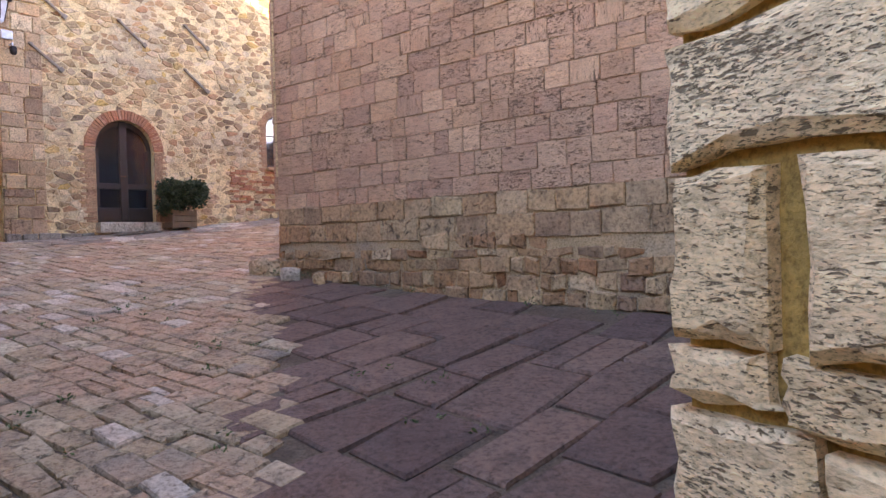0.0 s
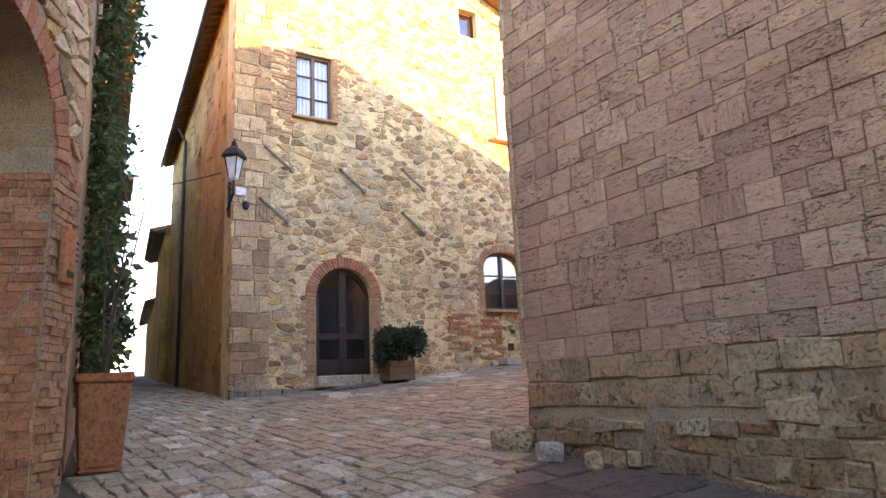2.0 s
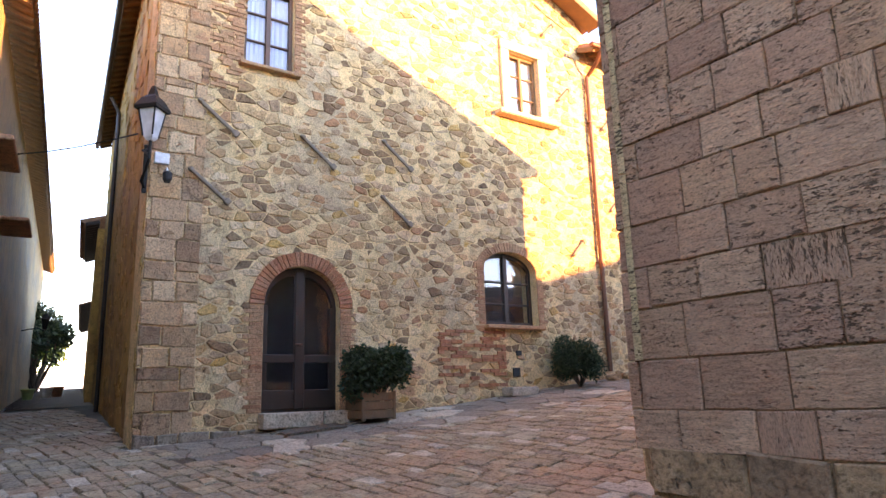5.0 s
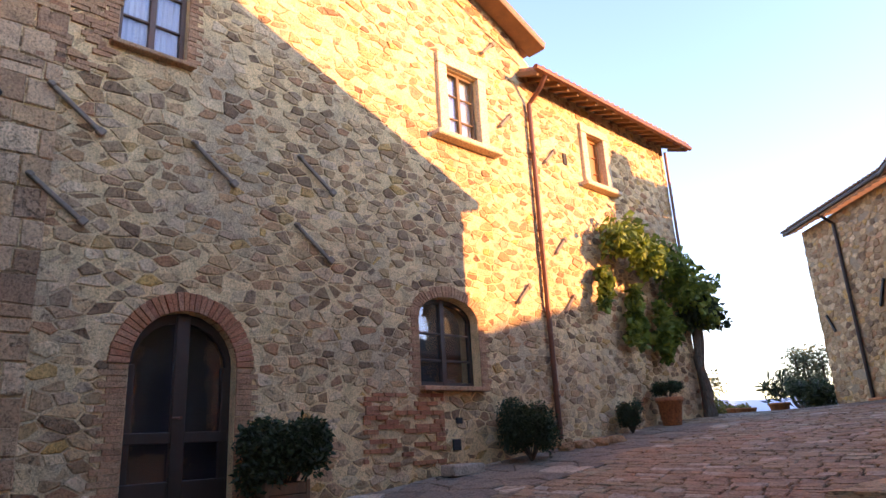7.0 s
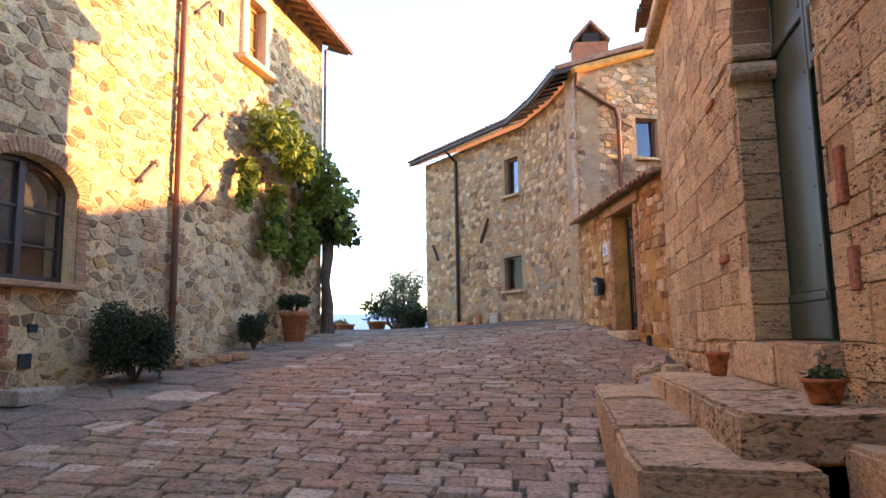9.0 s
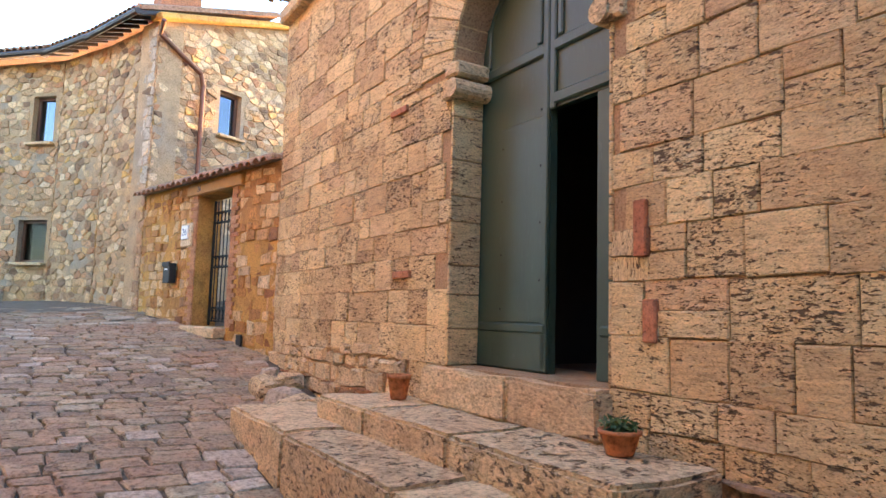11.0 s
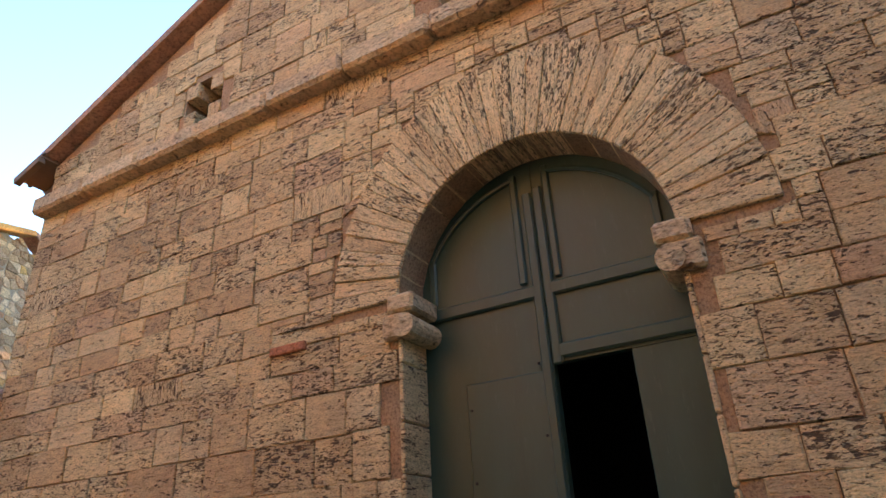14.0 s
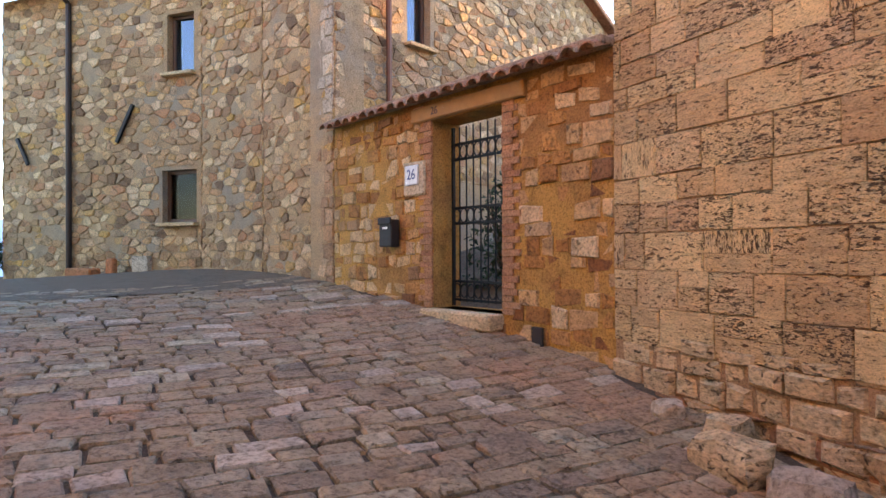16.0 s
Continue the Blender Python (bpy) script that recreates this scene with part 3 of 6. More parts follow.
rngp = random.Random(5)
setts, pale, flags, slabs = [], [], [], []
for poly in turned(courses(-16, 16, -8, 26, (0.14, 0.22), (0.2, 0.42), 11, 0.015), 6, -9, 3):
    x, y = middle(poly)
    if not in_street(x, y) or in_flags(x, y - 0.2) or on_steps(x, y) or house_strip(x, y):
        continue
    poly = [(px + rngp.uniform(-0.02, 0.02), py + rngp.uniform(-0.02, 0.02)) for px, py in poly]
    light = noise.noise(Vector((x * 0.5, y * 0.5, 3.0)))
    (pale if rngp.random() < 0.06 + 0.3 * max(0, light) + (0.75 if -8.95 < x < -8.4 and 6.5 < y < 11 else 0) else setts).append(poly)
for poly in turned(courses(-8, 8, -8, 8, (0.36, 0.54), (0.42, 0.9), 21, 0.07), 86, -3.5, 3):
    x, y = middle(poly)
    if in_flags(x, y) and x < 2.5:
        flags.append([(px, min(py, 4.88 + 0.03 * (px + 7.1))) for px, py in poly])
for poly in rubble(-14.4, -12.6, 4.0, 16.6, 0.55, 0.42, 23, 0.6, 0.05):
    x, y = middle(poly)
    if house_strip(x, y):
        (pale if rngp.random() < 0.16 else slabs).append(poly)
lay("sett", setts, place_ground, ground_thing, M_SETT, (-9.5, 7.0, 1.5), 300, 0.011, 0.014, (0.004, 0.018), 31, 0.03, "brown stone setts in uneven rows")
lay("pale_sett", pale, place_ground, ground_thing, M_PALE, (-10, 8.0, 1.6), 150, 0.012, 0.012, (0.004, 0.022), 32, 0.04, "pale limestone setts among the brown ones")
lay("flagstone", flags, place_ground, ground_thing, M_FLAG, (-3.5, 3.5, 0.7), 200, 0.022, 0.016, (0.004, 0.016), 33, 0.012, "large dark flagstones")
lay("grey_slab", slabs, place_ground, ground_thing, M_GREY, (-13.5, 9.0, 2.0), 200, 0.012, 0.012, (-0.004, 0.012), 34, 0.02, "flat grey slabs along the house")

# gravel beyond the setts and land that falls away to the plain
bm = bmesh.new()
vr = [[bm.verts.new((x, y, ground(x, y) + 0.012 + 0.012 * noise.noise(Vector((x, y, 0))))) for x in [-24 + i * 0.8 for i in range(21)]] for y in [18.6 + 0.7 * j for j in range(14)]]
for r0, r1 in zip(vr, vr[1:]):
    for a, b, c, d in zip(r0, r0[1:], r1[1:], r1):
        bm.faces.new((a, b, c, d))
tagged(part("gravel_yard", bm, M_GRAVEL, None, "", True), "flat grey gravel yard at the top of the street", "gravel", kind="structure")
bm = bmesh.new()
vr = [[bm.verts.new((x, y, ground(x, y) + 0.004)) for y in (edge_top(x) + 0.02, 2.9, 3.9 - 0.085 * (x + 14.45))] for x in [-60 + 2 * i for i in range(18)]]
for r0, r1 in zip(vr, vr[1:]):
    for a, b, c, d in zip(r0, r0[1:], r1[1:], r1):
        bm.faces.new((a, b, c, d))
tagged(part("alley_road", bm, M_GREY, None, "", True), "grey paved alley running between the houses", "road", kind="structure")


# ---- openings and fittings ----
def window_unit(name, w, op, parent, frame_mat, deep, lights=(2, 3), glass_mat=None, curtain=False, label="", bar=0.05):
    """A casement set back in its opening: frame, leaves with glazing bars, panes behind them."""
    u0, u1, z0, z1, rise = op[:5]
    bm = bmesh.new()
    rot = w.m.to_3x3().to_4x4()

    def stick(ua, za, ub, zb, width, depth, o):
        p, q = w.at(ua, za, o), w.at(ub, zb, o)
        d = q - p
        if d.length < 1e-3:
            return
        ang = math.atan2(zb - za, ub - ua)
        box(bm, Matrix.Translation((p + q) / 2) @ rot @ Matrix.Rotation(-ang, 4, "Y"), (d.length + width * 0.2, depth, width), 0.006)

    o = -deep
    stick(u0 + bar / 2, z0, u0 + bar / 2, z1, bar, 0.07, o)
    stick(u1 - bar / 2, z0, u1 - bar / 2, z1, bar, 0.07, o)
    stick(u0, z0 + bar / 2, u1, z0 + bar / 2, bar * 1.3, 0.068, o)
    if rise:
        n = 10
        pts = [(u0 + (u1 - u0) * (0.5 - 0.5 * math.cos(math.pi * i / n))) for i in range(n + 1)]
        for a, b in zip(pts, pts[1:]):
            stick(a, head(op, a) - bar / 2, b, head(op, b) - bar / 2, bar, 0.066, o)
    else:
        stick(u0, z1 - bar / 2, u1, z1 - bar / 2, bar, 0.066, o)
    um = (u0 + u1) / 2
    for i in range(1, lights[0]):
        u = u0 + (u1 - u0) * i / lights[0]
        stick(u, z0, u, head(op, u), bar * 1.3, 0.064, o + 0.008)
    for j in range(1, lights[1]):
        z = z0 + (z1 + rise * 0.6 - z0) * j / lights[1]
        stick(u0, z, u1, z, bar * 0.5, 0.045, o)
    unit = part(name, bm, frame_mat, parent, label)
    vs, fs = [], []
    for i in range(lights[0]):
        a, b = u0 + (u1 - u0) * i / lights[0], u0 + (u1 - u0) * (i + 1) / lights[0]
        n = 6 if rise else 1
        us = [a + (b - a) * k / n for k in range(n + 1)]
        poly = [(us[0], z0)] + [(us[-1], z0)] + [(u, head(op, u)) for u in us[::-1]]
        front = [w.at(u, z, o - 0.010) for u, z in poly]
        back = [w.at(u, z, o - 0.016) for u, z in poly]
        k = len(poly)
        fs = [tuple(range(k)), tuple(range(2 * k - 1, k - 1, -1))] + [(i2, i2 + k, (i2 + 1) % k + k, (i2 + 1) % k) for i2 in range(k)]
        part("pane", (front + back, fs), glass_mat or M_GLASS, unit, "reflecting glass pane")
    if curtain:
        vs, fs = [], []
        n = 28
        for i in range(n + 1):
            u = u0 + 0.04 + (u1 - u0 - 0.08) * i / n
            for z in (z0 + 0.05, head(op, u) - 0.05):
                vs.append(w.at(u, z, o - 0.06 + 0.014 * math.sin(i * 1.9)))
        fs = [(2 * i, 2 * i + 2, 2 * i + 3, 2 * i + 1) for i in range(n)]
        part("curtain", (vs, fs), M_CURTAIN, unit, "white gathered curtain behind the glass")
    # a flat sheet with the room's shade put into its near-black colour
    part("window_backing", boxed(w.spot(um, (z0 + z1 + rise) / 2, -deep - 0.24), (u1 - u0 + 0.1, 0.02, z1 + rise - z0 + 0.1)), M_INNER_SHADE, unit, "dark sheet standing in for the unlit room")
    return unit


def arch_ring(w, op, depth, parent, mat, name, n, proud, recess, near_gap=0.006, inset=0.0):
    """Wedge stones or bricks round an arched head, each one a piece."""
    u0, u1, z0, z1, rise = op[:5]
    c, ru = (u0 + u1) / 2, (u1 - u0) / 2 - inset
    rng = random.Random(n)
    for i in range(n):
        a0, a1 = math.pi * i / n, math.pi * (i + 1) / n
        g = near_gap / (ru + 0.2)
        a0, a1 = a0 + g / 2, a1 - g / 2
        dd = depth(0.5 * (a0 + a1)) if callable(depth) else depth * rng.uniform(0.96, 1.03)
        vs = []
        pr = proud * rng.uniform(0.7, 1.3)
        for o in (pr, -recess):
            for a, r in ((a0, 0), (a1, 0), (a1, 1), (a0, 1)):
                vs.append(w.at(c - math.cos(a) * (ru + r * dd), z1 + math.sin(a) * (rise - inset + r * dd), o))
        fs = [(0, 1, 2, 3), (7, 6, 5, 4), (0, 4, 5, 1), (1, 5, 6, 2), (2, 6, 7, 3), (3, 7, 4, 0)]
        b2 = bmesh.new()
        bv = [b2.verts.new(v) for v in vs]
        for f in fs:
            b2.faces.new([bv[j] for j in f])
        bmesh.ops.bevel(b2, geom=list(b2.edges), offset=0.006, segments=1, affect="EDGES")
        part(name, b2, mat, parent)


def jamb_bricks(w, u, side, z0, z1, width, parent, mat, proud, seed, h=0.062):
    """Bricks stacked up one side of an opening; side +1 builds towards greater u."""
    cells, z, k = [], z0, 0
    rng = random.Random(seed)
    while z < z1 - 0.03:
        l = width * (1.0 if k % 2 else 0.68) * rng.uniform(0.9, 1.1)
        a, b = (u, u + l) if side > 0 else (u - l, u)
        cells.append([(a, z), (b, z), (b, z + h), (a, z + h)])
        z += h
        k += 1
    lay("brick", cells, lambda x, y, hh: w.at(x, y, hh), parent, mat, w.at(u, z0), 60, 0.006, 0.006, (proud * 0.6, proud * 1.3), seed)


def roof_edge(parent, p, q, up, over, n, rafter_mat=None, tile_mat=None):
    """An eave: rafter tails under a board and a row of curved tiles, from p to q; up points back up the slope."""
    p, q, up = Vector(p), Vector(q), Vector(up)
    d = (q - p)
    side = d.normalized()
    nrm = side.cross(up.normalized())
    if nrm.z < 0:
        nrm = -nrm
    rot = Matrix((side, up.normalized(), nrm)).transposed().to_4x4()
    k = max(2, int(d.length / 0.32))
    me = None
    for i in range(k + 1):
        c = p + d * (i / k) + up.normalized() * (over / 2) - nrm * 0.05
        if me is None:
            b = boxed(rot, (0.07, over, 0.08), 0.006)
            first = part("rafter", b, rafter_mat or M_RAFTER, parent)
            me = first.data
            first.matrix_basis = Matrix.Translation(c)
        else:
            ob = adopt(new("rafter", me), parent)
            ob.matrix_basis = Matrix.Translation(c)
    part("eave_board", boxed(Matrix.Translation(p + d / 2 + up.normalized() * (over / 2) + nrm * 0.01) @ rot, (d.length, over, 0.03), 0.004), rafter_mat or M_RAFTER, parent)
    k = max(2, int(d.length / 0.17))
    bm = bmesh.new()
    for s in range(6):
        a0, a1 = math.pi * s / 6, math.pi * (s + 1) / 6
        quad = []
        for yy in (-0.05, 0.42):
            for a in (a0, a1):
                for r in (0.085, 0.07):
                    quad.append(rot @ Vector((-math.cos(a) * r, yy, 0.03 + math.sin(a) * r * 0.8)))
        v = [bm.verts.new(x) for x in quad]
        for f in ((0, 2, 6, 4), (1, 5, 7, 3), (0, 1, 3, 2), (4, 6, 7, 5)):
            bm.faces.new([v[j] for j in f])
    first = part("roof_tile", bm, tile_mat or M_TILE, parent)
    for i in range(k + 1):
        m = Matrix.Translation(p + d * ((i + 0.5) / (k + 1)))
        ob = first if i == 0 else adopt(new("roof_tile", first.data), parent)
        ob.matrix_basis = m


def roof_plane(parent, a, b, c, d, thick=0.1, mat=None, name="roof"):
    """A roof slope over four corners, a-b at the eave, with ribs of tile."""
    a, b, c, d = (Vector(v) for v in (a, b, c, d))
    n = (b - a).cross(d - a).normalized()
    if n.z < 0:
        n = -n
    bm = bmesh.new()
    k = max(3, int((b - a).length / 0.2))
    top, bot = [], []
    for i in range(2 * k + 1):
        f = i / (2 * k)
        h = thick + (0.05 if i % 2 else 0.0)
        top.append((bm.verts.new(a.lerp(b, f) + n * h), bm.verts.new(d.lerp(c, f) + n * h)))
        bot.append((bm.verts.new(a.lerp(b, f)), bm.verts.new(d.lerp(c, f))))
    for i in range(2 * k):
        bm.faces.new((top[i][0], top[i + 1][0], top[i + 1][1], top[i][1]))
        bm.faces.new((bot[i][0], bot[i][1], bot[i + 1][1], bot[i + 1][0]))
        bm.faces.new((top[i][0], bot[i][0], bot[i + 1][0], top[i + 1][0]))
        bm.faces.new((top[i][1], top[i + 1][1], bot[i + 1][1], bot[i][1]))
    bm.faces.new((top[0][0], top[0][1], bot[0][1], bot[0][0]))
    bm.faces.new((top[-1][1], top[-1][0], bot[-1][0], bot[-1][1]))
    return part(name, bm, mat or M_TILE, parent)


def piece_text(name, body, w, u, z, o, size, mat, parent):
    cu = bpy.data.curves.new(name, "FONT")
    cu.body, cu.size, cu.extrude, cu.align_x, cu.align_y = body, size, 0.002, "CENTER", "CENTER"
    tmp = bpy.data.objects.new(name, cu)
    scene.collection.objects.link(tmp)
    bpy.context.view_layer.update()
    me = bpy.data.meshes.new_from_object(tmp.evaluated_get(bpy.context.evaluated_depsgraph_get()))
    bpy.data.objects.remove(tmp)
    rot = Matrix((-w.u, Vector((0, 0, 1)), w.out)).transposed().to_4x4()
    me.transform(Matrix.Translation(w.at(u, z, o)) @ rot)
    me.materials.clear()
    me.materials.append(mat)
    ob = new(name, me)
    return adopt(ob, parent) if parent else ob


# ---- church ----
church = thing("church", "travertine ashlar church with a round-arched green portal", "church", (-7.2, 9.5, 1.2))
CH_A = Wall((0.6, 5.2), (-7.1, 4.97))
CH_F = Wall((-7.1, 4.97), (-7.43, 14.15))
UD0, UD1 = 3.30, 4.98
DOOR = (UD0, UD1, 2.72, 5.04, 0.84)
CHWIN = (3.84, 4.40, 7.25, 9.1, 0.3)


def gable(u):
    return 9.85 - 0.45 * (u - 4.1) if u > 4.1 else 9.85 - 0.40 * (4.1 - u)


wall_a = part("wall", wall_body(CH_A, 0, CH_A.len - 0.75, -0.6, lambda u: 8.2, [], 0.7), M_MORTAR_D, church, "long side wall of weathered travertine blocks")
CROSS = (6.79, 7.25, 7.22, 7.72, 0)
wall_f = part("wall", wall_body(CH_F, 0.0, CH_F.len, 0.8, gable, [DOOR, CHWIN, CROSS], 0.75), M_MORTAR_D, church, "gabled front wall of warm travertine blocks")
CH_N = Wall(CH_F.at(CH_F.len, 0, 0)[:2], (0.6, 14.4))
part("wall", wall_body(CH_N, 0.75, CH_N.len, 0.8, lambda u: 7.5, [], 0.6), M_MORTAR_D, church, "plain side wall")
part("wall", boxed(pose(0.6, 9.8, 4.5), (0.6, 9.3, 9.0)), M_MORTAR_D, church, "plain rear wall")
rl, rr = gable(CH_F.len) + 0.02, 8.21
R0, R1 = CH_F.at(4.1, 9.87, 0.16), Vector((0.9, 9.1, 9.87))
roof_plane(church, CH_F.at(CH_F.len + 0.35, rl - 0.14, 0.16), (0.9, 14.7, rl - 0.14), R1, R0, 0.09)
roof_plane(church, (0.9, 4.6, rr - 0.1), CH_F.at(-0.3, rr - 0.1, 0.16), R0, R1, 0.09)
roof_edge(church, CH_F.at(CH_F.len + 0.34, rl - 0.16, 0.2), (0.6, 14.72, rl - 0.16), (0.05, -1, 0.4), 0.4, 1)


def a_foot(u):
    q = CH_A.at(u, 0)
    return ground(q.x, q.y)


low_a = keep_off(courses(0, CH_A.len, 0.2, 1.62, (0.07, 0.16), (0.12, 0.36), 41, 0.03), [], 0, lambda u: 1.5 + 0.08 * math.sin(u * 1.7), a_foot)
mid_a = courses(0, CH_A.len, 1.5, 1.93, (0.2, 0.24), (0.28, 0.55), 42, 0.02)
up_a = courses(0, CH_A.len + 0.07, 1.93, 8.18, (0.18, 0.27), (0.17, 0.44), 43, 0.006)
pa = lambda u, z, h: CH_A.at(u, z, h)
bm = bmesh.new()
nu, nz = 110, 20
bed = [[bm.verts.new(CH_A.at(CH_A.len * i / nu, 0.2 + 1.42 * j / nz, 0.010 + 0.016 * noise.noise(Vector((i * 0.31, j * 0.37, 1.0))) + 0.010 * noise.noise(Vector((i * 0.9, j * 0.9, 4.0))))) for i in range(nu + 1)] for j in range(nz + 1)]
for r0, r1 in zip(bed, bed[1:]):
    for a, b, c, d in zip(r0, r0[1:], r1[1:], r1):
        bm.faces.new((a, b, c, d))
part("footing_mortar", bm, M_MORTAR, wall_a, "crumbling sandy mortar between the footing stones", True)
lay("footing_stone", low_a, pa, wall_a, M_BASE, (-5, 4.9, 1.2), 200, 0.007, 0.02, (0.02, 0.06), 44, 0.12, "crumbling footing of small stones and brick")
lay("block", mid_a, pa, wall_a, M_BASE, (-5, 4.9, 1.7), 40, 0.005, 0.012, (0.02, 0.035), 45, 0.02, "rough course of larger blocks")
lay("block", up_a, pa, wall_a, M_ASHLAR, (-5.5, 4.9, 3.0), 300, 0.004, 0.006, (0.012, 0.022), 46, 0.012, "weathered travertine blocks in level courses")

RING = (UD0, UD1, 2.72, 5.04, 0.84, 0.62)


def f_foot(u):
    q = CH_F.at(u, 0)
    return ground(q.x, q.y)


raw_f = []
for c in courses(-0.03, CH_F.len, 2.35, 6.93, (0.17, 0.29), (0.22, 0.58), 51, 0.008):
    far_off = math.hypot(middle(c)[0] - 4.14, middle(c)[1] - 5.04)
    if middle(c)[1] > 5.0 and 1.05 < far_off < 1.65 and len(c) == 4:
        a, b, e, d = (Vector(p) for p in c)
        for i in range(2):
            for j in range(2):
                at = lambda f, g: tuple(a.lerp(b, f).lerp(d.lerp(e, f), g))
                raw_f.append([at(i / 2, j / 2), at((i + 1) / 2, j / 2), at((i + 1) / 2, (j + 1) / 2), at(i / 2, (j + 1) / 2)])
    else:
        raw_f.append(c)
up_f = keep_off(raw_f, [(UD0, UD1, 2.6, 5.04, 0, 0.0), (UD0, UD1, 5.0, 5.04, 0.84 + 0.1, 0.50)], 0.0)
top_f = keep_off(courses(0.0, CH_F.len, 7.12, 10.1, (0.17, 0.28), (0.22, 0.56), 52, 0.008), [CHWIN[:5] + (0.14,), CROSS + (0.02,)], 0.02, lambda u: gable(u) - 0.02)
up_f = [c for c in up_f if not (middle(c)[0] > 5.6 and middle(c)[1] < 2.78)]
foot_f = courses(5.6, CH_F.len, 2.1, 2.80, (0.13, 0.2), (0.18, 0.4), 57, 0.025)
low_f = keep_off(rubble(0, CH_F.len, 1.0, 2.40, 0.36, 0.2, 53, 0.7, 0.08), [(UD0, UD1, 2.6, 5.0, 0)], 0.0, None, f_foot)
pf = lambda u, z, h: CH_F.at(u, z, h)
lay("block", up_f, pf, wall_f, M_ASHLAR_W, (-7.3, 9.0, 4.2), 300, 0.004, 0.007, (0.012, 0.022), 54, 0.012, "pitted warm travertine blocks in level courses")
lay("block", top_f, pf, wall_f, M_ASHLAR_W, (-7.3, 10.5, 7.6), 120, 0.004, 0.007, (0.012, 0.022), 55, 0.01, "travertine blocks of the gable")
lay("footing_stone", foot_f, pf, wall_f, M_STEP, (-7.3, 12.0, 2.5), 80, 0.012, 0.03, (0.005, 0.06), 58, 0.08, "crumbling footing of rough stones")
lay("footing_stone", low_f, pf, wall_f, M_BASE, (-7.3, 10.0, 2.0), 120, 0.008, 0.025, (0.02, 0.07), 56, 0.12, "rough footing stones")
arch_ring(CH_F, DOOR, lambda a: 0.50 + 0.16 * math.sin(a) ** 2, wall_f, M_VOUSSOIR, "voussoir", 37, 0.024, 0.27, 0.003)
for k, (ua, za, zb) in enumerate(((UD1 + 0.86, 4.86, 4.92), (UD1 + 0.72, 3.40, 3.46), (UD0 - 0.22, 3.42, 3.72), (UD0 - 0.28, 2.98, 3.20))):
    part("brick", boxed(CH_F.spot(ua, (za + zb) / 2, 0.02), (0.30 if k < 2 else 0.085, 0.05, zb - za), 0.008), M_BRICK, wall_f, "red brick let into the stone")
for i in range(12):
    a, b = CH_F.len * i / 12, CH_F.len * (i + 1) / 12
    part("cornice_stone", boxed(CH_F.spot((a + b) / 2, 7.01 + 0.006 * math.sin(i * 2.1), 0.06), (b - a - 0.006, 0.2, 0.19), 0.03), M_STEP, wall_f)
for u in (3.77, 4.47):
    part("window_jamb", boxed(CH_F.spot(u, 8.1, 0.03), (0.14, 0.16, 1.75), 0.02), M_LIME, wall_f)
window_unit("window", CH_F, CHWIN, wall_f, M_DARKWOOD, 0.3, (2, 4), M_GLASS_SKY, label="slender arched window above the portal")
# near-black sheet paints the shade inside the cross-shaped opening
part("window_backing", boxed(CH_F.spot(7.02, 7.47, -0.5), (0.6, 0.05, 0.7)), M_INNER_SHADE, wall_f)
for du in (-1, 1):
    for dz in (-1, 1):
        part("corner_stone", boxed(CH_F.spot(7.02 + du * 0.155, 7.47 + dz * 0.165, -0.2), (0.15, 0.43, 0.168), 0.008), M_ASHLAR_W, wall_f, "stone in the angle of a cross-shaped opening")

# portal: jambs with carved capitals, green doors
for s, u in ((1, UD1), (-1, UD0)):
    part("capital", boxed(CH_F.spot(u - s * 0.03, 5.0, -0.1), (0.19, 0.32, 0.12), 0.02), M_STEP, wall_f, "projecting moulded capital")
    b = bmesh.new()
    tube(b, [CH_F.at(u - s * 0.06, 4.85, 0.07), CH_F.at(u - s * 0.06, 4.85, -0.3)], 0.075, 14)
    box(b, CH_F.spot(u + s * 0.02, 4.86, -0.1), (0.16, 0.30, 0.16), 0.015)
    part("scroll", b, M_STEP, wall_f, "rolled scroll under the capital")
DO = -0.27
door = thing("door_1", "tall green painted double church door with an open wicket", "door", CH_F.at(3.98, 2.72, DO), kind="structure")
um = 4.14


def arched_leaf(u0, u1, o, thick, low=2.72):
    n = 14
    us = [u0 + (u1 - u0) * i / n for i in range(n + 1)]
    pts = [(u0, low), (u1, low)] + [(u, head((UD0 - 0.05, UD1 + 0.05, 0, 5.04, 0.89), u)) for u in us[::-1]]
    k = len(pts)
    b = bmesh.new()
    f = [b.verts.new(CH_F.at(u, z, o)) for u, z in pts]
    r = [b.verts.new(CH_F.at(u, z, o - thick)) for u, z in pts]
    b.faces.new(f)
    b.faces.new(r[::-1])
    for i in range(k):
        b.faces.new((f[i], r[i], r[(i + 1) % k], f[(i + 1) % k]))
    return b


